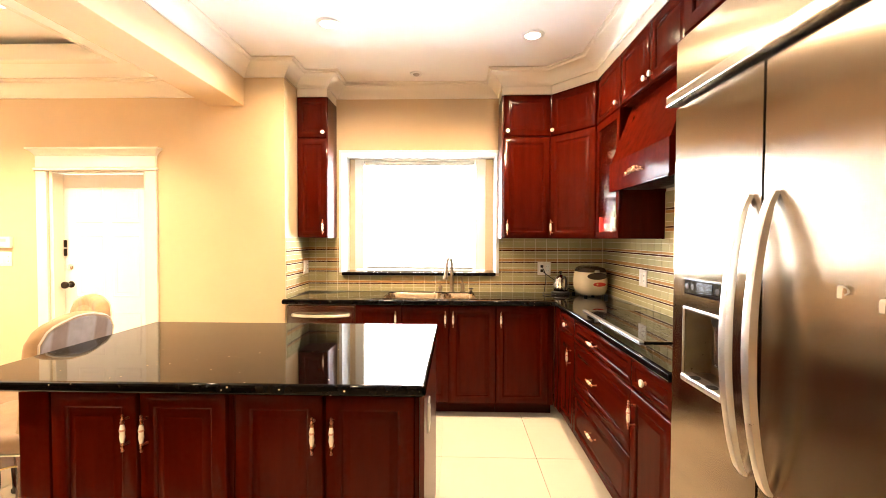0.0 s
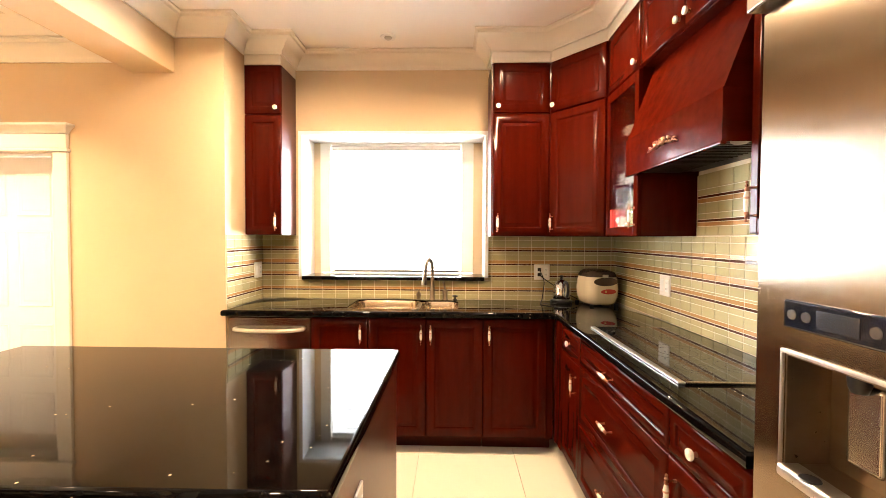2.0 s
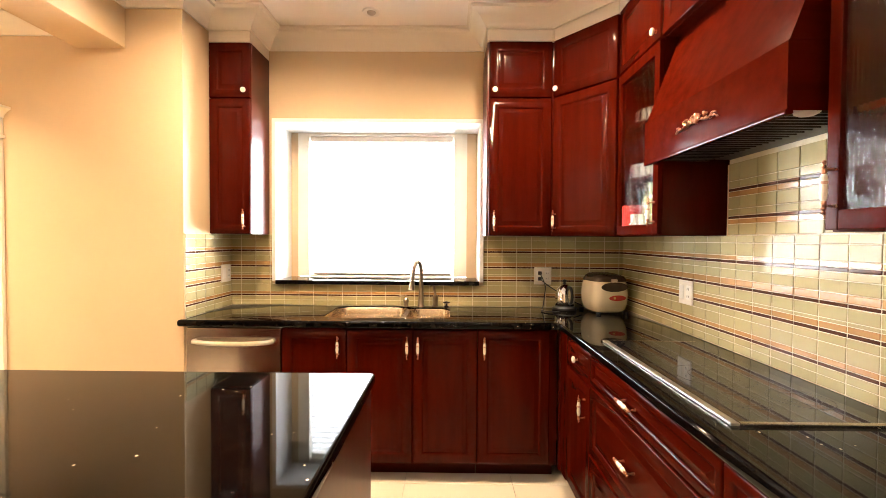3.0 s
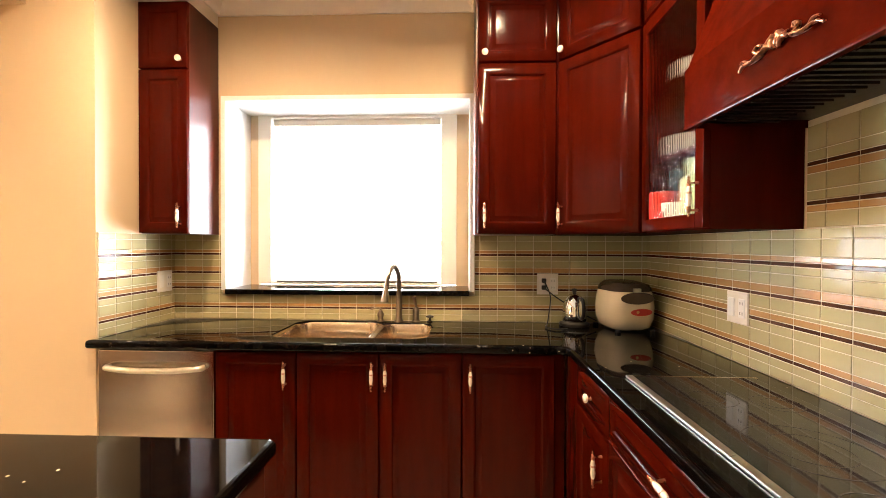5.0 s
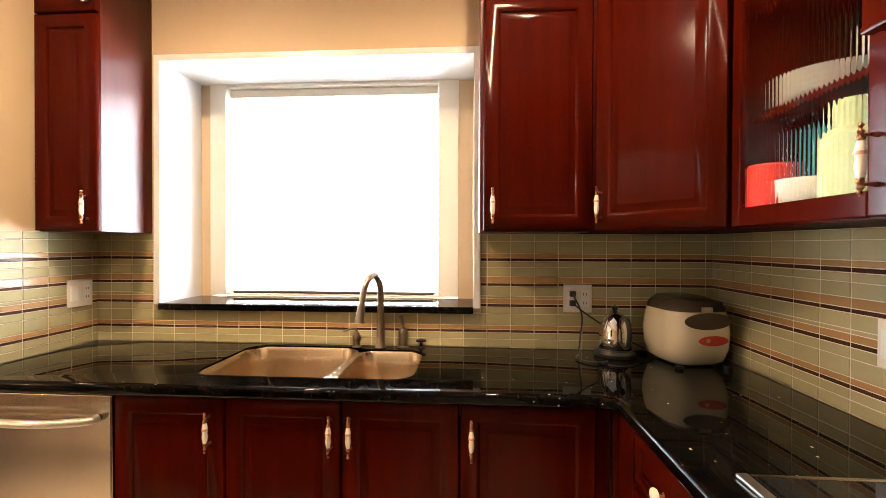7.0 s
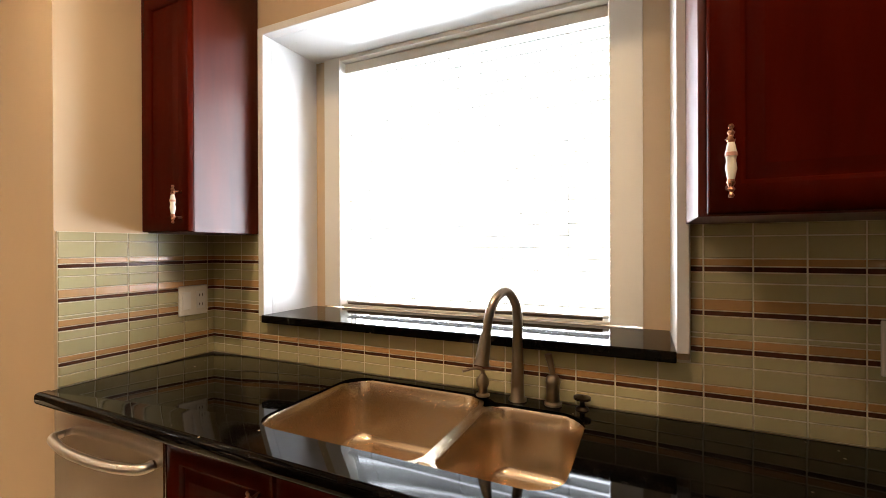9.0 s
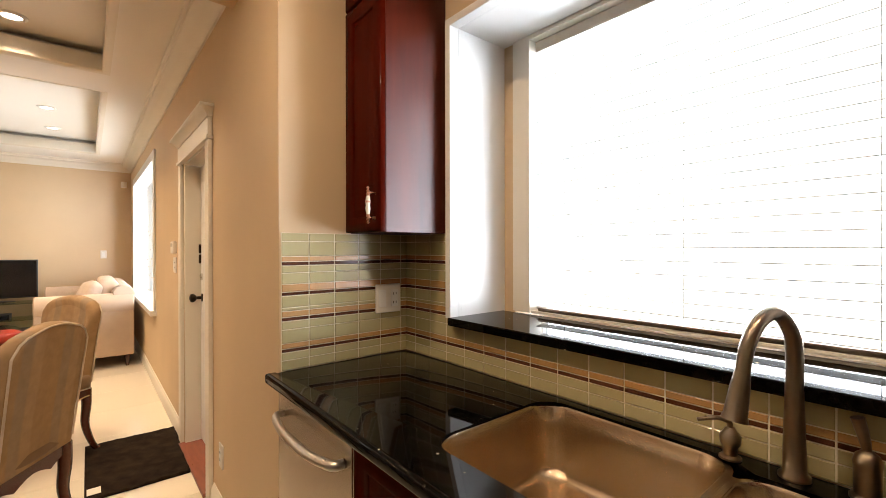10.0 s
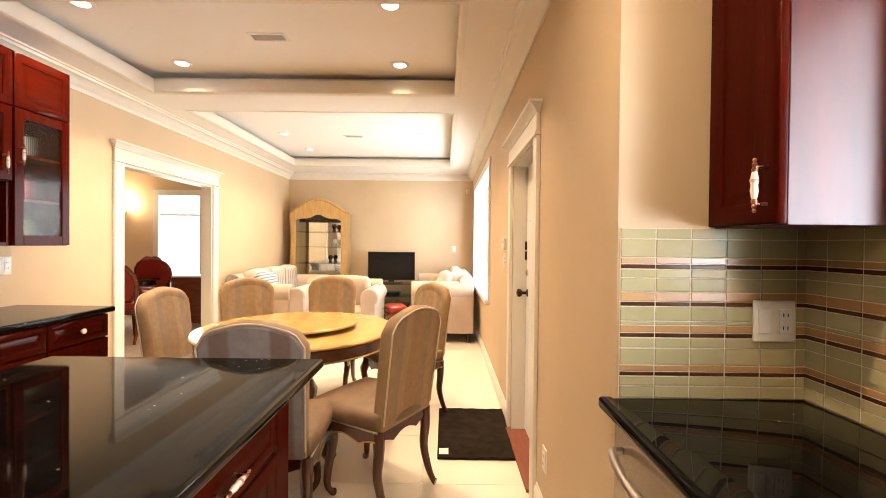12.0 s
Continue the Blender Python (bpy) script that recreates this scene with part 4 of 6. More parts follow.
# sink: two bowls with a rim
sink = thing("kitchen_sink", "double-bowl stainless steel sink set in the counter", "sink", (0, 0, 0))


def bowl(x0, y0, x1, y1, depth, r):
    bm = bmesh.new()
    rings = []
    fillet = 0.034
    section = [(-0.012, CBOT + 0.030, r + 0.012), (0, CBOT + 0.031, r), (0.004, CBOT + 0.024, r), (0.008, CBOT - 0.03, r), (0.014, CBOT - depth + fillet, r)]
    for k in range(1, 7):
        a = radians(15 * k)
        section.append((0.014 + fillet * (1 - math.cos(a)), CBOT - depth + fillet * (1 - math.sin(a)), r))
    section.append((0.10, CBOT - depth - 0.003, 0.03))
    for e, z, q in section:
        rings.append([(x, y, z) for x, y in rounded(x0 + e, y0 + e, x1 - e, y1 - e, max(0.02, q))])
    loops = [[bm.verts.new(p) for p in ring] for ring in rings]
    n = len(loops[0])
    for a, b in zip(loops, loops[1:]):
        for i in range(n):
            bm.faces.new((a[i], a[(i + 1) % n], b[(i + 1) % n], b[i]))
    bm.faces.new(loops[-1])
    bmesh.ops.recalc_face_normals(bm, faces=bm.faces)
    return bm


part("large_bowl", bowl(SX0 + 0.012, SY0 + 0.012, SD - 0.012, SY1 + 0.026, 0.158, 0.06), "sink_steel", sink)
part("small_bowl", bowl(SD + 0.012, SY0 + 0.012, SX1 - 0.012, SY1 - 0.014, 0.142, 0.06), "sink_steel", sink)
part("divider", box((SD - 0.016, SY0 + 0.03, CBOT + 0.012), (SD + 0.016, SY1 - 0.03, CBOT + 0.030), 0.006, 3), "sink_steel", sink)
for x, z in ((-0.16, CBOT - 0.160), (0.215, CBOT - 0.144)):
    part("drain", lathe([(0.044, 0.001), (0.042, 0.004), (0.030, 0.002), (0.026, -0.004), (0.008, -0.003), (0.006, 0.006), (0, 0.007)], 20, pose(x, 3.60, z)), "chrome", sink)
    # black disc laid on the drain for the darkness of its hole
    part("drain_hole", lathe([(0.027, 0.0), (0.026, 0.0065), (0.012, 0.008), (0, 0.0085)], 16, pose(x, 3.60, z)), "black", sink, "black disc standing for the dark drain hole")

# faucet, lever, soap pump and air switch behind the sink
fa = thing("faucet", "brushed nickel gooseneck pull-down faucet behind the sink", "faucet", (0.155, 3.795, CTOP))
part("base", lathe([(0.025, 0), (0.025, 0.006), (0.0185, 0.012), (0.0175, 0.05), (0.0158, 0.11), (0.0142, 0.16)], 18), "nickel", fa)
line = smooth_line([(0, 0, 0.155), (0, 0, 0.23), (-0.004, -0.010, 0.272), (-0.016, -0.045, 0.303), (-0.031, -0.085, 0.292), (-0.042, -0.113, 0.25), (-0.047, -0.125, 0.20)], 6)
part("spout", tube(line, lambda f: 0.0142 - 0.0025 * f, 12), "nickel", fa)
part("spray_head", tube([(-0.0465, -0.124, 0.205), (-0.049, -0.129, 0.18), (-0.053, -0.139, 0.135), (-0.054, -0.141, 0.125)], lambda f: 0.0125 + 0.0085 * f, 14), "nickel", fa)
le = thing("faucet_lever", "brushed nickel single lever valve beside the faucet", "faucet lever", (0.25, 3.80, CTOP))
part("body", lathe([(0.024, 0), (0.024, 0.005), (0.018, 0.010), (0.0185, 0.055), (0.020, 0.062), (0.016, 0.075), (0.008, 0.082)], 16), "nickel", le)
part("lever", tube(smooth_line([(0, 0, 0.078), (-0.004, 0.0, 0.10), (-0.012, -0.004, 0.135)], 5), lambda f: 0.006 + 0.004 * f, 10), "nickel", le)
so = thing("soap_dispenser", "brushed nickel pump soap dispenser beside the faucet", "soap dispenser", (0.055, 3.79, CTOP))
part("body", lathe([(0.020, 0), (0.020, 0.004), (0.013, 0.008), (0.013, 0.022), (0.018, 0.03), (0.019, 0.045), (0.012, 0.055), (0.008, 0.062)], 16), "nickel", so)
part("pump_spout", tube(smooth_line([(0, 0, 0.055), (-0.002, -0.002, 0.072), (-0.02, -0.012, 0.078), (-0.05, -0.03, 0.07)], 5), lambda f: 0.006 - 0.002 * f, 8), "nickel", so)
bt = thing("sink_stopper_knob", "small dark round knob on the counter by the sink", "knob", (0.325, 3.80, CTOP))
part("stem", lathe([(0.018, 0), (0.016, 0.004), (0.007, 0.008), (0.006, 0.022)], 14), "bronze", bt)
part("cap", lathe([(0.006, 0.022), (0.022, 0.026), (0.022, 0.032), (0.008, 0.036), (0, 0.037)], 16), "bronze", bt)

# cooktop
ck = thing("cooktop", "black glass electric cooktop with a steel edge", "cooktop", (0, 0, CTOP + 0.0005))
CX0, CX1, CY0, CY1 = 1.022, 1.43, 1.985, 2.85
part("glass", box((CX0 + 0.022, CY0 + 0.012, 0.0), (CX1 - 0.012, CY1 - 0.012, 0.007), 0.002), "black_glass", ck)
part("trim_front", box((CX0, CY0, 0), (CX0 + 0.022, CY1, 0.0085), 0.003), "satin", ck)
part("trim_end", box((CX0 + 0.022, CY0, 0), (CX1, CY0 + 0.012, 0.0085), 0.003), "steel", ck)
part("trim_end", box((CX0 + 0.022, CY1 - 0.012, 0), (CX1, CY1, 0.0072), 0.003), "steel", ck)
for x, y, r in ((1.17, 2.66, 0.075), (1.33, 2.62, 0.06), (1.21, 2.36, 0.12), (1.16, 2.14, 0.065), (1.33, 2.16, 0.08)):
    for rr in (r, r * 0.62):
        bm = bmesh.new()
        add_rings(bm, [[(x + q * math.cos(2 * math.pi * k / 40), y + q * math.sin(2 * math.pi * k / 40), 0.0074) for k in range(40)] for q in (rr, rr - 0.0025)], False)
        part("burner_ring", bm, "ring", ck)

# ---- wall cabinets ----
U0, U1, U2, U3 = 1.385, 2.208, 2.216, 2.545


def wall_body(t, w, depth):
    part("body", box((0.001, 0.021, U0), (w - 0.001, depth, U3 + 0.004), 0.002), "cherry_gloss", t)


def frieze(lo, hi):
    return structure("trim_frieze", box(lo, hi, 0.002), "trim", "cream frieze board above the wall cabinets", "frieze")


t = thing("wall_cabinet", "narrow dark cherry wall cabinet with two raised-panel doors by the window", "cabinet", (UL0, ULY - 0.0, 0), 0, "wall cabinets")
wall_body(t, UL1 - UL0, BACK - ULY - 0.002)
front(t, 0, U0 + 0.004, UL1 - UL0, U1, "door", ("upright", UL1 - UL0 - 0.035, 1.475), 0.05)
front(t, 0, U2, UL1 - UL0, U3, "door", ("knob", UL1 - UL0 - 0.035, 2.255), 0.05)
frieze((UL0, ULY + 0.004, U3 + 0.005), (UL1 - 0.002, BACK - 0.002, 2.72))
t = thing("wall_cabinet", "dark cherry wall cabinet with stacked raised-panel doors by the window", "cabinet", (UR0, URY, 0), 0, "wall cabinets")
wall_body(t, UR1 - UR0, BACK - URY - 0.002)
front(t, 0.012, U0 + 0.004, UR1 - UR0, U1, "door", ("upright", 0.045, 1.475))
front(t, 0.012, U2, UR1 - UR0, U3, "door", ("knob", 0.045, 2.255))
frieze((UR0 + 0.003, URY + 0.004, U3 + 0.005), (UR1, BACK - 0.002, 2.72))

# corner unit set across the corner
dx, dy = UFX - UR1, 3.21 - URY
diag_w, ang = math.hypot(dx, dy), math.degrees(math.atan2(dy, dx))
t = thing("wall_cabinet", "dark cherry corner wall cabinet with doors set at an angle", "cabinet", (UR1, URY, 0), ang, "wall cabinets")
inv = pose(UR1, URY, 0, 0, 0, ang).inverted()
foot = [inv @ Vector((x, y, 0)) for x, y in ((UR1 + 0.016, URY + 0.020), (UFX + 0.004, 3.232), (EAST - 0.003, 3.215), (EAST - 0.003, BACK - 0.003), (UR1 + 0.003, BACK - 0.003), (UR1 + 0.003, URY + 0.024))]
bm = bmesh.new()
add_rings(bm, [[(p.x, p.y, z) for p in foot] for z in (U0, U3 + 0.004)])
bmesh.ops.recalc_face_normals(bm, faces=bm.faces)
part("body", bm, "cherry", t)
front(t, 0.004, U0 + 0.004, diag_w - 0.004, U1, "door", ("upright", 0.032, 1.475))
front(t, 0.004, U2, diag_w - 0.004, U3, "door", ("knob", 0.032, 2.255))
bm = bmesh.new()
add_rings(bm, [[(x, y, z) for x, y in ((UR1 + 0.012, URY + 0.004), (UFX + 0.003, 3.222), (EAST - 0.003, 3.215), (EAST - 0.003, BACK - 0.003), (UR1 + 0.002, BACK - 0.003), (UR1 + 0.002, URY + 0.006))] for z in (U3 + 0.006, 2.72)])
bmesh.ops.recalc_face_normals(bm, faces=bm.faces)
structure("trim_frieze", bm, "trim", "cream frieze board above the corner cabinet", "frieze")


def reeded_pane(x0, z0, x1, z1, y):
    """Ribbed glass: flutes on the face, flat behind."""
    ribs = max(4, round((x1 - x0) / 0.012))
    n = ribs * 6
    face, back = [], []
    for i in range(n + 1):
        x = x0 + (x1 - x0) * i / n
        face.append((x, y - 0.0016 * abs(math.sin(math.pi * i / 6)) - 0.002))
        back.append((x, y + 0.002))
    outline = face + back[::-1]
    bm = add_rings(bmesh.new(), [[(x, d, z) for x, d in outline] for z in (z0, z1)])
    bmesh.ops.recalc_face_normals(bm, faces=bm.faces)
    return bm


def glass_cabinet(y_far, w, depth, label, handle_x, stock):
    """Wall cabinet with one reeded glass door; local x runs towards the fridge."""
    t = thing("glass_cabinet", label, "cabinet", (UFX, y_far, 0), -90, "glass-fronted wall cabinets")
    th = 0.018
    part("side_panel", box((0.001, 0.021, U0), (th, depth, U3 + 0.004), 0.001), "cherry", t)
    part("side_panel", box((w - th, 0.021, U0), (w - 0.001, depth, U3 + 0.004), 0.001), "cherry", t)
    part("bottom", box((th, 0.021, U0), (w - th, depth, U0 + th), 0.001), "cherry_h", t)
    part("back", box((th, depth - 0.008, U0 + th), (w - th, depth, U3), 0), "inside", t)
    part("top_box", box((th, 0.021, U1 - 0.004), (w - th, depth - 0.01, U3 + 0.003), 0.001), "cherry_h", t)
    for z in (1.655, 1.92):
        part("shelf", box((th, 0.045, z), (w - th, depth - 0.009, z + 0.016), 0.001), "cherry_h", t)
    d = part("door", boxes(((0.003, 0, U0 + 0.004), (0.036, 0.02, U1)), ((w - 0.05, 0, U0 + 0.004), (w - 0.003, 0.02, U1)), ((0.036, 0, U0 + 0.004), (w - 0.05, 0.02, U0 + 0.05)), ((0.036, 0, U1 - 0.05), (w - 0.05, 0.02, U1)), bevel=0.003), "cherry", t)
    part("reeded_pane", reeded_pane(0.034, U0 + 0.048, w - 0.048, U1 - 0.048, 0.010), "reeded", d, "ribbed clear glass pane").visible_shadow = False
    bar_handle(d, handle_x, 1.485)
    return t


glass_cabinet(3.205, 0.44, EAST - UFX - 0.003, "dark cherry wall cabinet with a ribbed glass door and crockery inside", 0.44 - 0.03, 0)
glass_cabinet(1.965, 0.405, EAST - UFX - 0.003, "dark cherry wall cabinet with a ribbed glass door beside the fridge", 0.03, 1)
t = thing("wall_cabinet", "dark cherry cabinet with two small doors over the range hood", "cabinet", (UFX, 2.76, 0), -90, "wall cabinets")
part("body", box((0.001, 0.021, U2 - 0.006), (0.792, EAST - UFX - 0.003, U3 + 0.004), 0.002), "cherry", t)
front(t, 0, U2, 0.40, U3, "door", ("knob", 0.365, 2.255))
front(t, 0.402, U2, 0.792, U3, "door", ("knob", 0.437, 2.255))
for y_far, w, kx in ((3.205, 0.44, 0.40), (1.965, 0.405, 0.05)):
    t = thing("top_cabinet_door", "small dark cherry raised-panel door above the glass cabinet", "cabinet door", (UFX, y_far, 0), -90, "wall cabinets")
    front(t, 0.003, U2, w - 0.003, U3, "door", ("knob", kx, 2.255))
frieze((UFX + 0.003, 1.56, U3 + 0.006), (EAST - 0.003, 3.213, 2.72))

# stock behind the ribbed glass


def jar(name, label, cat, x, y, z, profile, mat):
    return tagged(part(name, lathe(profile, 20, pose(x, y, z)), mat, None), label, cat)


SH = [U0 + 0.0185, 1.6715, 1.9365]
jar("tin", "red cylindrical tin on the cabinet shelf", "tin", 1.265, 3.14, SH[0], [(0.040, 0), (0.042, 0.003), (0.042, 0.13), (0.039, 0.135), (0, 0.136)], "red_print2")
jar("bowl", "white crockery bowl on the cabinet shelf", "bowl", 1.28, 3.04, SH[0], [(0.025, 0), (0.045, 0.02), (0.055, 0.06), (0.056, 0.085), (0.052, 0.085), (0.04, 0.025), (0, 0.012)], "crockery")
jar("jar", "pale green jar with a white lid", "jar", 1.285, 2.925, SH[0], [(0.050, 0), (0.054, 0.004), (0.054, 0.15), (0.045, 0.165), (0.036, 0.168), (0.038, 0.21), (0.030, 0.225), (0, 0.227)], "green_jar")
tagged(part("carton", box((1.36, 2.80, SH[0]), (1.43, 3.17, SH[0] + 0.225), 0.003), "blue_print", None), "teal printed carton at the back of the shelf", "carton")
for k in range(5):
    jar("plate", "white plate in a stack on the shelf", "plate", 1.345, 3.08, SH[1] + 0.013 * k, [(0.05, 0), (0.09, 0.008), (0.095, 0.012), (0.088, 0.0125), (0, 0.006)], "crockery")
for k in range(3):
    jar("glass_bowl", "pale bowl on the upper shelf", "bowl", 1.34, 2.86 + 0.0 * k, SH[1] + 0.02 * k, [(0.03, 0), (0.065, 0.02), (0.075, 0.045), (0.072, 0.045), (0.05, 0.018), (0, 0.01)], "crockery")
for k in range(4):
    jar("plate", "white plate in a stack on the shelf", "plate", 1.35, 3.02, SH[2] + 0.013 * k, [(0.05, 0), (0.09, 0.008), (0.095, 0.012), (0.088, 0.0125), (0, 0.006)], "crockery")
jar("tin", "red cylindrical tin on the cabinet shelf", "tin", 1.30, 1.78, SH[0], [(0.040, 0), (0.042, 0.003), (0.042, 0.13), (0.039, 0.135), (0, 0.136)], "red_print2")
tagged(part("carton", box((1.40, 1.60, SH[0]), (1.46, 1.93, SH[0] + 0.235), 0.003), "blue_print", None), "teal printed carton behind the red tin", "carton")
jar("glass_jar", "clear storage jar with a pale lid", "jar", 1.33, 1.69, SH[1], [(0.045, 0), (0.048, 0.004), (0.048, 0.14), (0.04, 0.16), (0, 0.162)], "crockery")

# range hood
hood = thing("range_hood", "dark cherry range hood with a sloped front and carved scroll", "range hood", (0, 0, 0))
HY0, HY1, HX = 2.0, 2.752, 1.15
bm = bmesh.new()
add_rings(bm, [[(x, y, z) for x, z in ((HX, 1.68), (EAST - 0.003, 1.68), (EAST - 0.003, 1.85), (HX, 1.85))] for y in (HY0, HY1)])
bmesh.ops.recalc_face_normals(bm, faces=bm.faces)
bm.faces.ensure_lookup_table()
bmesh.ops.delete(bm, geom=[f for f in bm.faces if f.normal.z < -0.9], context="FACES_ONLY")
part("box_band", bm, "cherry_h", hood)
bm = bmesh.new()
add_rings(bm, [[(x, y, z) for x, z in ((HX + 0.006, 1.853), (EAST - 0.003, 1.853), (EAST - 0.003, 2.207), (1.285, 2.207))] for y in (HY0 + 0.004, HY1 - 0.004)])
bmesh.ops.recalc_face_normals(bm, faces=bm.faces)
part("sloped_front", bm, "cherry_h", hood)
part("lower_edge", box((HX - 0.004, HY0, 1.672), (HX + 0.016, HY1, 1.684), 0.003), "cherry_h", hood)
part("inner_tray", boxes(((HX + 0.017, HY0 + 0.01, 1.70), (EAST - 0.004, HY1 - 0.01, 1.71))), "black", hood)
for k in range(24):
    y = HY0 + 0.06 + k * 0.029
    part("filter_bar", box((HX + 0.06, y, 1.692), (EAST - 0.1, y + 0.010, 1.699), 0.001), "bronze", hood)
part("hood_lamp", lathe([(0.03, 0), (0.028, -0.012), (0.018, -0.018), (0, -0.019)], 16, pose(1.24, 2.05, 1.70)), "vent", hood)
# carved scroll
bm = bmesh.new()
yc = (HY0 + HY1) / 2
for s in (-1, 1):
    add_tube(bm, smooth_line([(HX - 0.006, yc + s * 0.006, 1.80), (HX - 0.010, yc + s * 0.022, 1.775), (HX - 0.008, yc + s * 0.045, 1.765), (HX - 0.010, yc + s * 0.062, 1.782), (HX - 0.008, yc + s * 0.050, 1.795), (HX - 0.006, yc + s * 0.043, 1.785)], 5), lambda f: 0.0085 * (1 - 0.55 * f), 8, 0)
    add_tube(bm, smooth_line([(HX - 0.007, yc + s * 0.045, 1.762), (HX - 0.009, yc + s * 0.075, 1.752), (HX - 0.008, yc + s * 0.10, 1.757), (HX - 0.007, yc + s * 0.118, 1.742)], 5), lambda f: 0.009 * (1 - 0.6 * f), 8, 0)
    add_tube(bm, smooth_line([(HX - 0.007, yc + s * 0.085, 1.754), (HX - 0.010, yc + s * 0.098, 1.770), (HX - 0.008, yc + s * 0.110, 1.768)], 4), lambda f: 0.006 * (1 - 0.5 * f), 8, 0)
    for k, a in enumerate((25, 55)):
        add_tube(bm, smooth_line([(HX - 0.006, yc + s * 0.004, 1.752), (HX - 0.012, yc + s * (0.008 + 0.012 * k), 1.772), (HX - 0.008, yc + s * (0.012 + 0.022 * k), 1.80 - 0.012 * k)], 4), lambda f: 0.007 * math.sin(math.pi * (0.2 + 0.75 * f)), 8, 0)
add_lathe(bm, [(0.009, 0), (0.010, 0.006), (0.006, 0.011), (0, 0.012)], 12, pose(HX, yc, 1.768, 0, -90, 0))
for v in bm.verts:
    v.co.z = 1.757 + (v.co.z - 1.768) * 0.62
part("carved_scroll", bm, "copper", hood, "carved copper-coloured leaf scroll")

# ---- fridge ----
fr = thing("fridge", "built-in stainless steel side-by-side fridge with curved bar handles", "fridge", (0.945, 1.538, 0), -90)
FW, FS, FT = 1.07, 0.427, 1.83
part("body", boxes(((0.002, 0.10, 0.02), (FW, 0.56, 2.06)), ((FS, 0.045, 0.02), (FW, 0.1, 2.06)), ((0.002, 0.045, 1.2), (FS, 0.1, 2.06)), ((0.002, 0.045, 0.02), (FS, 0.1, 0.9))), "black", fr)
part("side_trim", box((0.0, 0.04, 0.02), (0.0019, 0.56, 2.06), 0), "steel_v", fr)
DX0, DX1, DZ0, DZ1 = 0.082, 0.297, 0.935, 1.155
part("freezer_door", boxes(((0.004, 0, 0.10), (DX0, 0.04, FT)), ((DX1, 0, 0.10), (FS - 0.003, 0.04, FT)), ((DX0, 0, 0.10), (DX1, 0.04, DZ0)), ((DX0, 0, DZ1), (DX1, 0.04, FT))), "steel_h", fr)
part("fridge_door", box((FS + 0.003, 0, 0.10), (FW, 0.04, FT), 0.006, 3), "steel_h", fr)
part("grille_panel", box((0.0, 0.0, FT + 0.03), (FW, 0.045, 2.06), 0.004), "steel_h", fr)
part("grille_lip", box((-0.006, -0.032, FT + 0.008), (FW, 0.04, FT + 0.046), 0.006, 3), "steel", fr)
part("toe_grille", box((0.004, 0.05, 0.005), (FW, 0.08, 0.098), 0.002), "black", fr)
for hx in (FS - 0.045, FS + 0.045):
    hl = smooth_line([(hx, 0.004, 1.500), (hx, -0.012, 1.462), (hx, -0.030, 1.37), (hx, -0.044, 1.24), (hx, -0.048, 1.12), (hx, -0.044, 1.00), (hx, -0.030, 0.88), (hx, -0.012, 0.796), (hx, 0.004, 0.766)], 6)
    bm = bmesh.new()
    sections = []
    for i, p in enumerate(hl):
        f = abs(2 * i / (len(hl) - 1) - 1)
        wide, deep = 0.0175 - 0.004 * f, 0.021 - 0.007 * f
        sections.append([(p.x - wide, p.y, p.z), (p.x - wide * 0.8, p.y - deep * 0.85, p.z), (p.x, p.y - deep, p.z), (p.x + wide * 0.8, p.y - deep * 0.85, p.z), (p.x + wide, p.y, p.z)])
    add_rings(bm, sections)
    bmesh.ops.recalc_face_normals(bm, faces=bm.faces)
    part("handle", bm, "satin", fr, "bowed satin steel strap handle")
dis = part("dispenser", boxes(((DX0 - 0.006, -0.006, DZ0 - 0.008), (DX1 + 0.006, 0.0, DZ0)), ((DX0 - 0.006, -0.006, DZ1), (DX1 + 0.006, 0.0, DZ1 + 0.008)), ((DX0 - 0.006, -0.006, DZ0), (DX0, 0.0, DZ1)), ((DX1, -0.006, DZ0), (DX1 + 0.006, 0.0, DZ1)), bevel=0.002), "satin", fr, "recessed ice and water dispenser")
for lo, hi in (((DX0, 0.085, DZ0), (DX1, 0.09, DZ1)), ((DX0 + 0.0005, 0.001, DZ0), (DX0 + 0.004, 0.085, DZ1)), ((DX1 - 0.004, 0.001, DZ0), (DX1 - 0.0005, 0.085, DZ1)), ((DX0 + 0.004, 0.001, DZ1 - 0.004), (DX1 - 0.004, 0.085, DZ1 - 0.0005)), ((DX0 + 0.004, 0.001, DZ0 + 0.0005), (DX1 - 0.004, 0.085, DZ0 + 0.006))):
    part("recess_panel", box(lo, hi, 0), "nickel", dis)
part("paddle", box((0.16, 0.045, 0.985), (0.225, 0.058, 1.13), 0.008, 3), "steel", dis)
part("nozzle", lathe([(0.018, 0), (0.016, -0.025), (0.012, -0.035), (0, -0.036)], 14, pose(0.19, 0.04, DZ1 - 0.004)), "black", dis)
part("drip_tray", box((DX0 - 0.001, -0.014, DZ0 - 0.016), (DX1 + 0.001, 0.03, DZ0 + 0.008), 0.008, 3), "satin", dis)
for x in (0.145, 0.235):
    part("drip_hole", lathe([(0.018, 0), (0.016, 0.003), (0, 0.0032)], 16, pose(x, 0.0, DZ0 + 0.0075)), "black", dis)
ctl = part("control_panel", box((0.08, -0.004, 1.205), (0.31, 0.001, 1.258), 0.004, 3), "display", fr, "black touch control panel")
part("display_window", box((0.155, -0.0055, 1.215), (0.235, -0.0042, 1.248), 0.001), "screen", ctl)
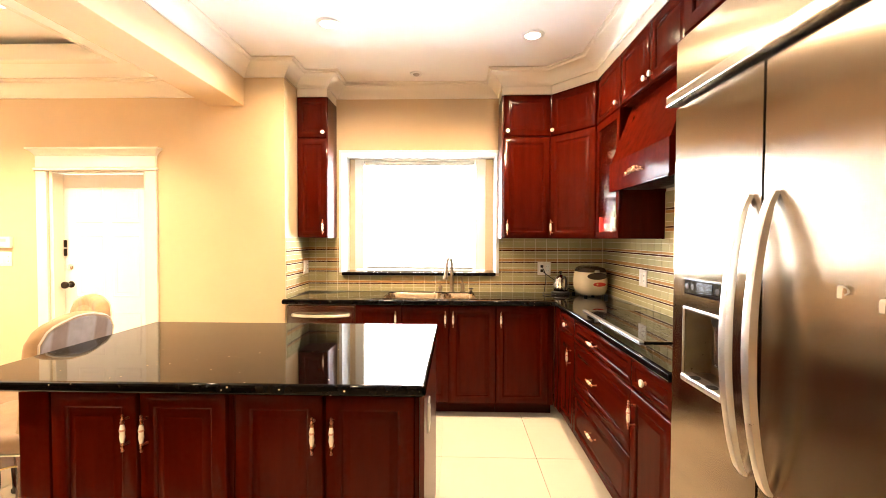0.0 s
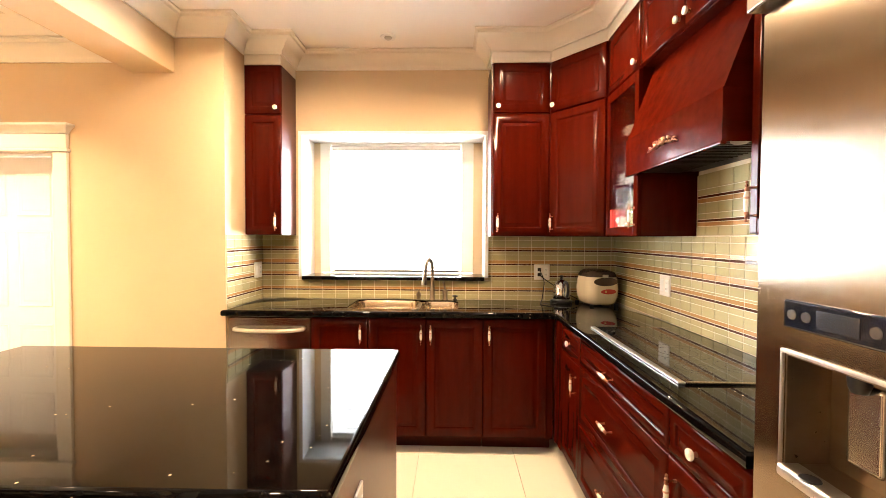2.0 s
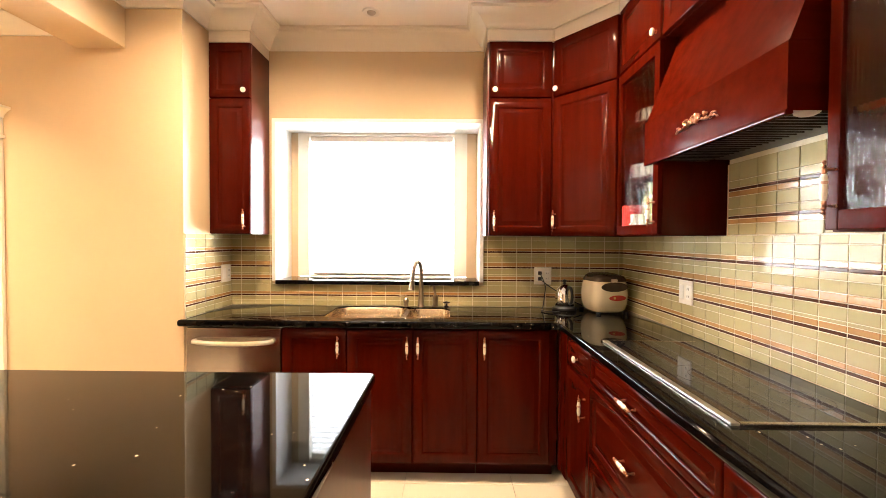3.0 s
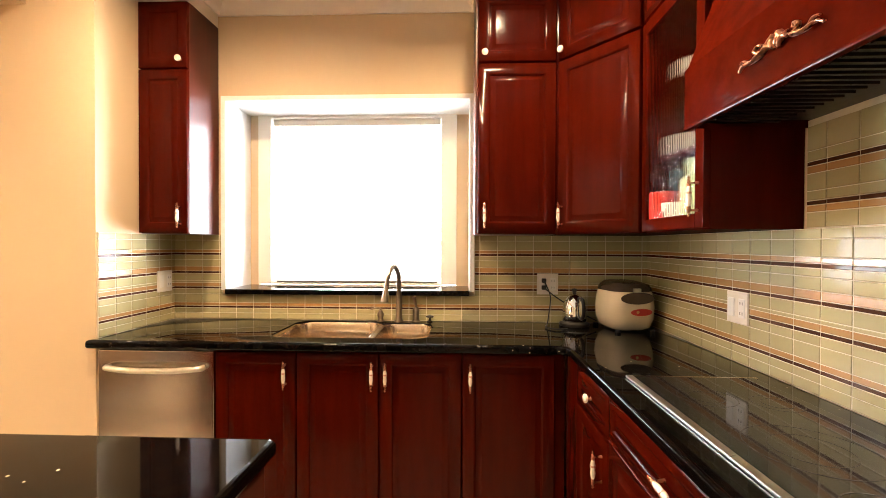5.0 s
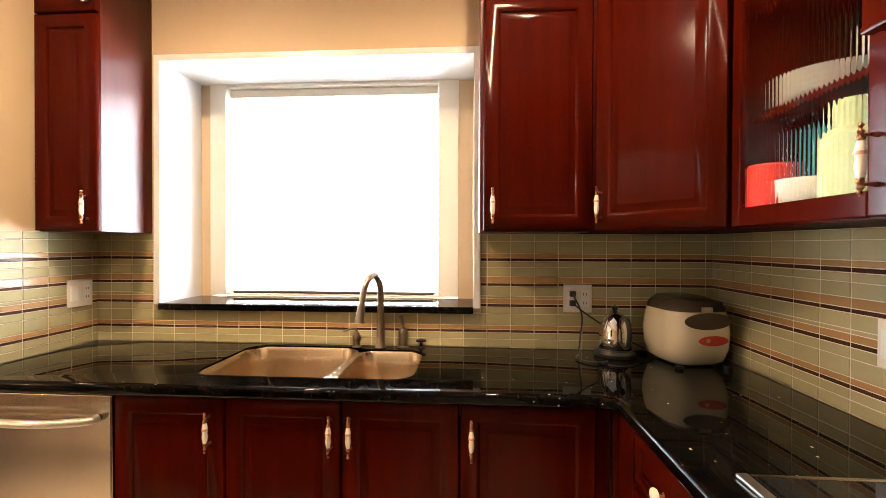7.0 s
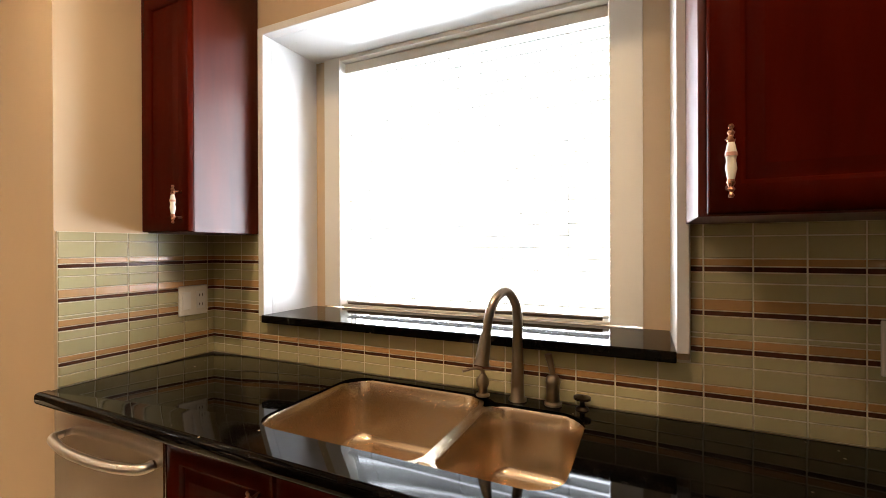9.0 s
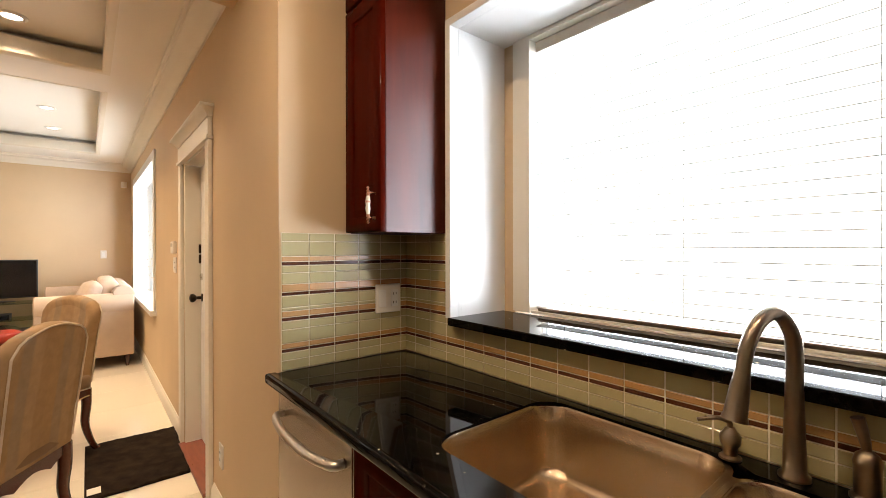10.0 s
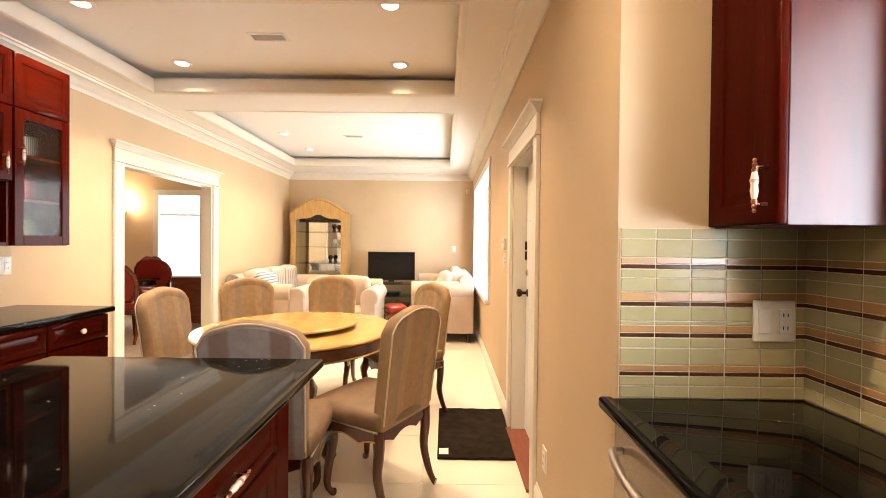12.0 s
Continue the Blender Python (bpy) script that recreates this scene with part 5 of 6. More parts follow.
for x in (0.10, 0.132, 0.26, 0.29):
    part("button", lathe([(0.010, 0), (0.009, 0.002), (0, 0.0022)], 14, pose(x, -0.004, 1.231, 90)), "ring", ctl)
for x, z in ((0.66, 1.28), (0.745, 1.265)):
    mg = thing("fridge_magnet", "small white torn paper magnet on the fridge door", "magnet", (0.943, 1.538 - x, z), -90)
    part("paper", tube(smooth_line([(-0.010, 0, -0.012), (-0.008, 0, 0.010), (0.006, 0, 0.009), (0.009, 0, 0.001), (0.002, 0, -0.003)], 4), lambda f: 0.0065 - 0.004 * abs(f - 0.5), 6, 0.15), "plate", mg)
t = thing("wall_cabinet", "dark cherry cabinet above the built-in fridge", "cabinet", (0.965, 1.538, 0), -90, "wall cabinets")
part("body", box((0.0, 0.021, 2.075), (FW, 0.54, U3 + 0.17), 0.002), "cherry", t)
front(t, 0.0, 2.085, FW / 2, U3 + 0.05, "door", ("knob", FW / 2 - 0.035, 2.17))
front(t, FW / 2 + 0.002, 2.085, FW, U3 + 0.05, "door", ("knob", FW / 2 + 0.04, 2.17))

# ---- island ----
IX0, IX1, IY0, IY1 = -1.50, 0.09, 1.375, 2.378
isl = tagged(part("island_countertop", slab([(IX0, IY0 + 0.0), (IX1 - 0.01, IY0), (IX1, IY0 + 0.01), (IX1, IY1 - 0.01), (IX1 - 0.01, IY1), (IX0, IY1)], CBOT, CTOP), "granite", None), "polished black granite island top with rounded edge", "countertop")
BX0, BX1, BY0, BY1 = -1.20, 0.065, IY0 + 0.045, IY1 - 0.045
for k, x0 in enumerate((BX0, BX0 + (BX1 - BX0) / 2)):
    w = (BX1 - BX0) / 2
    t = thing("island_cabinet", "dark cherry island cabinet with a pair of raised-panel doors", "cabinet", (x0, BY0, 0), 0, "island cabinets")
    base_body(t, w, 0.45)
    h = w / 2
    front(t, 0.012, 0.115, h - 0.002, 0.862, "door", ("upright", h - 0.032, 0.735))
    front(t, h + 0.002, 0.115, w - 0.012, 0.862, "door", ("upright", h + 0.032, 0.735))
    t = thing("island_cabinet", "dark cherry island cabinet with a drawer facing the sink", "cabinet", (x0 + w, BY1, 0), 180, "island cabinets")
    base_body(t, w, 0.455)
    front(t, 0.008, 0.72, w - 0.008, 0.862, "drawer", ("level", w / 2, 0.79), 0.034, "cherry_h")
    front(t, 0.008, 0.115, h - 0.002, 0.712, "door", ("upright", h - 0.032, 0.60))
    front(t, h + 0.002, 0.115, w - 0.008, 0.712, "door", ("upright", h + 0.032, 0.60))
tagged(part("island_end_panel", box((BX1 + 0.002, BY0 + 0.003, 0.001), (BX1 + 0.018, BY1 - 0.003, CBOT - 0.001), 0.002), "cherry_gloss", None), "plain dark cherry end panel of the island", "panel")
tagged(part("island_end_panel", box((BX0 - 0.11, BY0 + 0.012, 0.001), (BX0 - 0.003, BY1 - 0.012, CBOT - 0.001), 0.003), "cherry", None), "thick dark cherry end panel of the island by the dining chairs", "panel")


def outlet(at, turn, w=0.115, h=0.115, kind="double", label="white wall plate with a switch and a double outlet"):
    """Wall plate; local front is -y."""
    t = thing("wall_plate", label, "outlet", at, turn)
    part("plate", box((-w / 2, -0.007, -h / 2), (w / 2, 0, h / 2), 0.003, 3), "plate", t)
    cells = (-0.25, 0.25) if kind == "double" else (0,)
    for k, c in enumerate(cells):
        x = c * w
        part("rocker" if (kind == "double" and k == 0) or kind == "switch" else "socket_face", box((x - 0.017, -0.010, -0.034), (x + 0.017, -0.0065, 0.034), 0.002), "white", t)
        if (kind == "double" and k == 1) or kind == "socket":
            for z in (-0.018, 0.018):
                for dx2 in (-0.006, 0.006):
                    part("slot", box((x + dx2 - 0.0012, -0.0108, z - 0.005), (x + dx2 + 0.0012, -0.0098, z + 0.005), 0), "black", t)
    return t


outlet((0.97, BACK - 0.008, 1.12), 0)
outlet((EAST - 0.008, 3.05, 1.11), -90)
outlet((PIER + 0.008, 3.735, 1.13), 90)
outlet((BX1 + 0.018, 1.62, 0.72), 90, 0.07, 0.115, "socket", "ivory outlet plate on the island end panel")
outlet((-1.95, NORTH, 0.32), 0, 0.07, 0.115, "socket", "white outlet plate low on the dining wall")
outlet((-3.37, NORTH, 1.21), 0, 0.115, 0.115, "double", "white switch plate by the side door")
kp = thing("alarm_keypad", "white alarm keypad on the wall by the side door", "keypad", (-3.37, NORTH, 1.34))
part("case", box((-0.065, -0.025, -0.045), (0.065, 0, 0.045), 0.008, 3), "plate", kp)
part("display", box((-0.045, -0.027, 0.005), (0.03, -0.0245, 0.03), 0.001), "vent", kp)
outlet((WEST, 2.98, 1.25), 90, 0.07, 0.115, "switch", "white switch plate on the far wall")
outlet((-2.62, SOUTH, 1.17), 180, 0.115, 0.115, "double", "white switch plate beside the tall cabinet")

# ---- kettle, rice cooker, cords ----
ke = thing("kettle", "small polished chrome electric kettle on a black base", "kettle", (1.095, 3.742, CTOP))
part("power_base", lathe([(0.075, 0.0), (0.078, 0.004), (0.076, 0.014), (0.062, 0.02), (0, 0.021)], 24), "black", ke)
part("vessel", lathe([(0.058, 0.022), (0.062, 0.028), (0.063, 0.055), (0.058, 0.10), (0.048, 0.135), (0.034, 0.155), (0.031, 0.158), (0.018, 0.168), (0, 0.171)], 28), "chrome", ke)
part("lid_knob", lathe([(0.012, 0.169), (0.008, 0.175), (0.014, 0.184), (0.013, 0.192), (0, 0.196)], 14), "black", ke)
part("handle", tube(smooth_line([(0.012, -0.040, 0.150), (0.020, -0.078, 0.145), (0.023, -0.092, 0.10), (0.021, -0.084, 0.055), (0.017, -0.060, 0.042)], 5), 0.009, 8, 0.7), "black", ke)
part("spout", tube([(0.0, 0.048, 0.10), (0.0, 0.068, 0.122), (0.0, 0.076, 0.132)], lambda f: 0.014 - 0.006 * f, 10), "chrome", ke)
rc = thing("rice_cooker", "cream rice cooker with a dark brown lid and a red badge", "rice cooker", (1.33, 3.695, CTOP), 10)
rings = []
for z, e, q in ((0.004, -0.034, 0.05), (0.018, -0.012, 0.06), (0.06, 0.002, 0.07), (0.12, 0.005, 0.07), (0.172, 0.0, 0.07), (0.196, -0.006, 0.066)):
    rings.append([(x, y, z) for x, y in rounded(-0.116 - e, -0.128 - e, 0.116 + e, 0.11 + e, q, 7)])
part("body", add_rings(bmesh.new(), rings), "cream_plastic", rc)
rings = []
for z, e, q in ((0.197, -0.005, 0.066), (0.210, -0.006, 0.066), (0.227, -0.016, 0.06), (0.241, -0.045, 0.05), (0.245, -0.07, 0.035)):
    rings.append([(x, y + (0.03 if e < -0.03 else 0), z) for x, y in rounded(-0.116 - e, -0.128 - e, 0.116 + e, 0.11 + e, q, 7)])
lid = part("lid", add_rings(bmesh.new(), rings), "brown_plastic", rc, "dark brown gloss lid")
part("latch", box((-0.02, -0.131, 0.192), (0.02, -0.118, 0.214), 0.004), "satin", lid)
bm = add_lathe(bmesh.new(), [(0, 0), (0.05, 0.0005), (0.0505, 0.0025), (0, 0.003)], 24, pose(0.0, -0.130, 0.166, 90) @ Matrix.Diagonal((1.75, 0.58, 1.4, 1)))
part("control_visor", bm, "brown_plastic", rc)
bm = add_lathe(bmesh.new(), [(0, 0), (0.024, 0.0005), (0.0245, 0.002), (0, 0.0025)], 20, pose(0.02, -0.1312, 0.098, 90) @ Matrix.Diagonal((2.3, 0.72, 1, 1)))
bd = part("badge", bm, "red_print", rc, "red oval badge")
part("badge_spot", add_lathe(bmesh.new(), [(0, 0), (0.008, 0.0005), (0, 0.001)], 14, pose(0.0, -0.1336, 0.099, 90)), "gilt", bd)
for x, y in ((-0.09, -0.11), (0.09, -0.11), (-0.09, 0.11), (0.09, 0.11)):
    part("rubber_foot", lathe([(0.014, 0), (0.014, 0.008)], 10, pose(x, y, 0)), "black", rc)
for name, label, line in (
    ("power_cable", "black kettle cord plugged into the wall outlet", [(0.948, 3.818, 1.14), (0.95, 3.79, 1.13), (0.975, 3.77, 1.06), (0.965, 3.75, 0.98), (0.95, 3.72, CTOP + 0.012), (0.93, 3.66, CTOP + 0.006), (0.97, 3.60, CTOP + 0.006), (1.03, 3.62, CTOP + 0.006)]),
    ("power_cable", "black rice cooker cord plugged into the wall outlet", [(0.948, 3.818, 1.102), (0.955, 3.795, 1.095), (1.0, 3.80, 1.06), (1.06, 3.80, 1.02), (1.14, 3.80, 0.97), (1.22, 3.77, CTOP + 0.02)])):
    c = thing(name, label, "cord")
    part("lead", tube(smooth_line(line, 7), 0.0033, 7), "black", c)
    part("plug", box((line[0][0] - 0.012, line[0][1] - 0.018, line[0][2] - 0.012), (line[0][0] + 0.012, line[0][1] + 0.0, line[0][2] + 0.012), 0.004), "black", c)

# ---- dining table and chairs ----
TX, TYC = -2.827, 1.83
tb = thing("dining_table", "round honey-coloured pedestal dining table with a dark red-brown rim", "table", (TX, TYC, 0))
R = 0.645
part("tabletop", lathe([(0, 0.735), (R - 0.02, 0.735), (R, 0.742), (R + 0.004, 0.752), (R - 0.004, 0.762), (0, 0.763)], 72), "honey", tb)
part("apron", lathe([(R - 0.05, 0.66), (R - 0.03, 0.662), (R - 0.025, 0.68), (R - 0.02, 0.733), (R - 0.06, 0.734)], 72), "walnut", tb)
part("gilt_bead", lathe([(R - 0.028, 0.655), (R - 0.022, 0.66), (R - 0.028, 0.666)], 72), "gilt", tb)
part("pedestal", lathe([(0.16, 0.04), (0.17, 0.06), (0.12, 0.10), (0.09, 0.16), (0.12, 0.26), (0.13, 0.34), (0.08, 0.44), (0.07, 0.5), (0.11, 0.58), (0.20, 0.64), (0.30, 0.659)], 32), "walnut", tb)
for k in range(4):
    a = radians(45 + 90 * k)
    c, s = math.cos(a), math.sin(a)
    part("scroll_foot", tube(smooth_line([(0.10 * c, 0.10 * s, 0.20), (0.22 * c, 0.22 * s, 0.17), (0.34 * c, 0.34 * s, 0.07), (0.42 * c, 0.42 * s, 0.035), (0.45 * c, 0.45 * s, 0.06)], 5), lambda f: 0.045 - 0.016 * f, 10), "walnut", tb)
ls = thing("lazy_susan", "round honey-coloured turntable on the dining table", "turntable", (TX, TYC, 0.7635))
part("bearing", lathe([(0.14, 0), (0.14, 0.02)], 28), "walnut", ls)
part("disc", lathe([(0, 0.02), (0.38, 0.02), (0.395, 0.026), (0.395, 0.036), (0.385, 0.042), (0, 0.043)], 56), "honey", ls)


def dining_chair(name, label, outer, panel_cloth=""):
    """Upholstered chair; it faces local -y, its origin lies under the seat's centre."""
    t = thing(name, label, "chair", (0, 0, 0), 0, "chairs round the dining table")
    w, d = 0.228, 0.24
    part("seat", soft_box((-w, -d - 0.02, 0.425), (w, d - 0.03, 0.515), 0.03, 0.018), "cloth_seat", t)
    part("seat_piping", tube([(-w + 0.004, d - 0.04, 0.428), (-w + 0.002, -d - 0.012, 0.428), (w - 0.002, -d - 0.012, 0.428), (w - 0.004, d - 0.04, 0.428)], 0.005, 6), "piping", t)

    def back_shape(u0, grow=0.0):
        """Outline of the back in its own plane: waisted sides and a camel top."""
        pts = []
        n = 14
        for i in range(n + 1):
            x = -1 + 2 * i / n
            z = 0.995 + 0.026 * math.cos(math.pi * x / 1.25) - 0.055 * max(0, (abs(x) - 0.72) / 0.28) ** 2.2
            pts.append((x * (w - 0.004), z))
        side_r = [(w - 0.002, 0.88), (w - 0.010, 0.75), (w - 0.016, 0.58), (w - 0.016, 0.43)]
        return pts + side_r + [(-x, z) for x, z in side_r[::-1]]

    def lean(z):
        return d - 0.055 + 0.10 * max(0, z - 0.43) + 0.05 * max(0, z - 0.43) ** 2
    shape = back_shape(0)
    cx = sum(x for x, z in shape) / len(shape)
    rings = []
    for off, k in ((-0.036, 0.80), (-0.040, 0.90), (-0.034, 0.96), (-0.016, 0.995), (0.010, 1.0), (0.026, 0.985), (0.033, 0.955), (0.034, 0.90)):
        rings.append([(x * k, lean(z) + off, 0.70 + (z - 0.70) * (k if z > 0.5 else 1)) for x, z in shape])
    bm = bmesh.new()
    add_rings(bm, rings)
    bmesh.ops.recalc_face_normals(bm, faces=bm.faces)
    bk = part("backrest", bm, outer, t)
    pl = [(x * 0.962, lean(z) + 0.034, 0.70 + (z - 0.70) * 0.962) for x, z in shape[:15]]
    part("piping", tube([(-(w - 0.016) * 0.962, lean(0.46) + 0.034, 0.46)] + pl + [((w - 0.016) * 0.962, lean(0.46) + 0.034, 0.46)], 0.0045, 6), "piping", bk)
    if panel_cloth:
        bm = add_rings(bmesh.new(), [[(x * k, lean(z) + off, 0.70 + (z - 0.70) * (k if z > 0.5 else 1)) for x, z in shape] for off, k in ((0.020, 0.93), (0.036, 0.93), (0.039, 0.91))])
        bmesh.ops.recalc_face_normals(bm, faces=bm.faces)
        part("back_panel", bm, panel_cloth, bk, "grey-blue striped panel")
    # rails with a shaped lower edge
    for y0, y1, x0, x1, nm in ((-d - 0.012, -d + 0.012, -w + 0.03, w - 0.03, "front_rail"), (d - 0.062, d - 0.038, -w + 0.03, w - 0.03, "rear_rail")):
        bm = bmesh.new()
        n = 12
        lo = [0.35 + 0.03 * abs(math.cos(math.pi * i / n * 2)) for i in range(n + 1)]
        rings = [[(x0 + (x1 - x0) * i / n, y0, lo[i]), (x0 + (x1 - x0) * i / n, y1, lo[i]), (x0 + (x1 - x0) * i / n, y1, 0.426), (x0 + (x1 - x0) * i / n, y0, 0.426)] for i in range(n + 1)]
        part(nm, add_rings(bm, rings), "walnut", t)
    for s in (-1, 1):
        bm = bmesh.new()
        n = 12
        lo = [0.35 + 0.03 * abs(math.cos(math.pi * i / n * 2)) for i in range(n + 1)]
        yy = lambda i: -d + (2 * d - 0.05) * i / n
        xa, xb = s * (w - 0.002), s * (w - 0.026)
        part("side_rail", add_rings(bm, [[(xa, yy(i), lo[i]), (xb, yy(i), lo[i]), (xb, yy(i), 0.426), (xa, yy(i), 0.426)] for i in range(n + 1)]), "walnut", t)
        bm = bmesh.new()
        add_tube(bm, [(s * (w + 0.001), yy(i), lo[i] + 0.004) for i in range(n + 1)], 0.004, 6)
        part("gilt_edge", bm, "gilt", t)
        # cabriole legs
        fx, fy = s * (w - 0.024), -d + 0.004
        leg = part("leg", tube(smooth_line([(fx, fy, 0.425), (fx + s * 0.012, fy - 0.014, 0.35), (fx + s * 0.016, fy - 0.020, 0.29), (fx - s * 0.002, fy + 0.002, 0.16), (fx - s * 0.006, fy + 0.006, 0.07), (fx + s * 0.012, fy - 0.014, 0.022), (fx + s * 0.022, fy - 0.026, 0.012)], 5), lambda f: 0.034 - 0.018 * min(1, f * 1.35) + 0.008 * max(0, f - 0.8) * 3, 10), "walnut", t)
        part("carved_knee", tube(smooth_line([(fx + s * 0.020, fy - 0.032, 0.385), (fx + s * 0.028, fy - 0.040, 0.33), (fx + s * 0.018, fy - 0.028, 0.26)], 4), lambda f: 0.013 * math.sin(math.pi * (0.15 + 0.8 * f)), 8), "gilt", leg, "gilded carved knee")
        rx, ry = s * (w - 0.026), d - 0.052
        part("leg", tube(smooth_line([(rx, ry, 0.425), (rx, ry + 0.004, 0.32), (rx, ry - 0.004, 0.20), (rx, ry + 0.03, 0.08), (rx + s * 0.004, ry + 0.062, 0.018), (rx + s * 0.006, ry + 0.074, 0.012)], 5), lambda f: 0.031 - 0.015 * min(1, f * 1.3) + 0.01 * max(0, f - 0.85) * 3, 10), "walnut", t)
    return t


def facing(x, y, tx, ty):
    """Pose of a chair at x, y whose front looks at tx, ty."""
    return pose(x, y, 0, 0, 0, math.degrees(math.atan2(ty - y, tx - x)) + 90)


c0 = dining_chair("dining_chair", "dining chair in tan striped cloth with dark carved legs", "cloth_tan")
c0.matrix_basis = pose(-2.255, 2.45, 0, 0, 0, math.degrees(math.atan2(-0.86, -0.51)) + 90)
for x, y in ((-2.86, 1.13), (-3.55, 1.22), (-3.80, 1.76), (-3.32, 2.52)):
    copy_thing(c0, facing(x, y, TX, TYC))
g0 = dining_chair("dining_chair", "tan dining chair with a grey-blue back panel by the island", "cloth_tan", "cloth_grey")
g0.matrix_basis = facing(-1.92, 2.03, -2.75, 1.99)

rug = thing("door_mat", "dark brown shaggy door mat with a small white tag", "door mat", (-2.965, 3.03, 0))
bm = box((-0.40, -0.245, 0.0), (0.40, 0.265, 0.018), 0.006)
bmesh.ops.subdivide_edges(bm, edges=bm.edges[:], cuts=14, use_grid_fill=True)
for v in bm.verts:
    if v.co.z > 0.008:
        v.co.z += 0.008 * noise.noise(v.co * 40)
    v.co.x += 0.006 * noise.noise(v.co * 22)
part("mat", bm, "rug", rug)
part("tag", box((0.30, -0.235, 0.024), (0.375, -0.175, 0.027), 0.001), "plate", rug, "small white cloth tag")

# ---- tall cabinet on the south wall ----
hx = -2.70
for k, (w, x0) in enumerate(((0.43, hx), (0.60, hx + 0.43), (0.60, hx + 1.03))):
    b = thing("sideboard_cabinet", "dark cherry base cabinet with a drawer along the wall", "cabinet", (x0 + w, 0.64, 0), 180, "sideboard cabinets")
    base_body(b, w, 0.615)
    front(b, 0.003, 0.72, w - 0.003, 0.862, "drawer", ("knob", w / 2, 0.79), 0.034, "cherry_h")
    front(b, 0.003, 0.115, w - 0.003, 0.712, "door", ("upright", 0.05, 0.60))
tagged(part("stone_worktop", slab([(hx - 0.02, SOUTH + 0.002), (-1.04, SOUTH + 0.002), (-1.04, 0.665), (hx - 0.02, 0.665)], CBOT, CTOP), "granite", None), "polished black granite top of the wall cabinets", "countertop")
hz0, hz1, hd = 1.30, 2.40, 0.345
gt = thing("glass_cabinet", "dark cherry display cabinet with a ribbed glass door on the wall", "cabinet", (hx + 0.36, SOUTH + hd + 0.02, 0), 180, "glass-fronted wall cabinets")
w = 0.36
part("side_panel", box((0.001, 0.021, hz0), (0.018, hd, hz1), 0.001), "cherry", gt)
part("side_panel", box((w - 0.018, 0.021, hz0), (w - 0.001, hd, hz1), 0.001), "cherry", gt)
part("back", box((0.018, hd - 0.01, hz0), (w - 0.018, hd, hz1), 0), "inside", gt)
part("bottom", box((0.018, 0.021, hz0), (w - 0.018, hd - 0.011, hz0 + 0.018), 0), "cherry_h", gt)
part("top_panel", panel(0.0, 2.09, w, hz1, 0.02, 0.05), "cherry_h", gt)
part("top", box((0.018, 0.021, 2.085), (w - 0.018, hd - 0.011, hz1), 0), "cherry_h", gt)
d = part("door", boxes(((0.003, 0, hz0 + 0.004), (0.056, 0.02, 2.085)), ((w - 0.056, 0, hz0 + 0.004), (w - 0.003, 0.02, 2.085)), ((0.056, 0, hz0 + 0.004), (w - 0.056, 0.02, hz0 + 0.06)), ((0.056, 0, 2.03), (w - 0.056, 0.02, 2.085)), bevel=0.003), "cherry", gt)
part("reeded_pane", reeded_pane(0.054, hz0 + 0.058, w - 0.054, 2.032, 0.01), "reeded", d).visible_shadow = False
bar_handle(d, 0.03, 1.82)
for z in (1.56, 1.82):
    part("shelf", box((0.018, 0.04, z), (w - 0.018, hd - 0.011, z + 0.016), 0), "cherry_h", gt)
for k, (z, m, r) in enumerate(((1.318, "green_jar", 0.045), (1.318, "crockery", 0.05), (1.576, "red_print2", 0.04), (1.576, "crockery", 0.045), (1.836, "crockery", 0.05))):
    jar("jar", "jar on a shelf behind ribbed glass", "jar", hx + 0.12 + 0.13 * (k % 2), SOUTH + 0.16, z, [(r * 0.9, 0), (r, 0.005), (r, 0.12), (r * 0.8, 0.14), (0, 0.142)], m)
mt = thing("microwave_cabinet", "dark cherry wall cabinet above a dark open niche", "cabinet", (hx + 1.02, SOUTH + hd + 0.02, 0), 180, "glass-fronted wall cabinets")
part("body", box((0.0, 0.021, 1.66), (0.655, hd, hz1), 0.002), "cherry", mt)
part("side_panel", box((0.0, 0.021, hz0), (0.018, hd, 1.659), 0.001), "cherry", mt)
part("side_panel", box((0.637, 0.021, hz0), (0.655, hd, 1.659), 0.001), "cherry", mt)
part("shelf", box((0.019, 0.021, hz0), (0.636, hd, hz0 + 0.02), 0.001), "cherry_h", mt)
front(mt, 0.0, 1.665, 0.655, 2.085, "door", ("upright", 0.60, 1.76))
part("top_panel", panel(0.0, 2.09, 0.655, hz1, 0.02, 0.05), "cherry_h", mt)
mw = thing("microwave", "black microwave oven in the cabinet niche", "microwave", (hx + 1.0, SOUTH + hd, 1.3205), 180)
part("case", box((0.03, 0.02, 0), (0.58, hd - 0.02, 0.31), 0.006), "black", mw)
part("door", box((0.03, 0.0, 0.01), (0.46, 0.018, 0.30), 0.004), "black_glass", mw)
part("control_panel", box((0.465, 0.0, 0.01), (0.58, 0.018, 0.30), 0.004), "display", mw)

# ---- living area ----


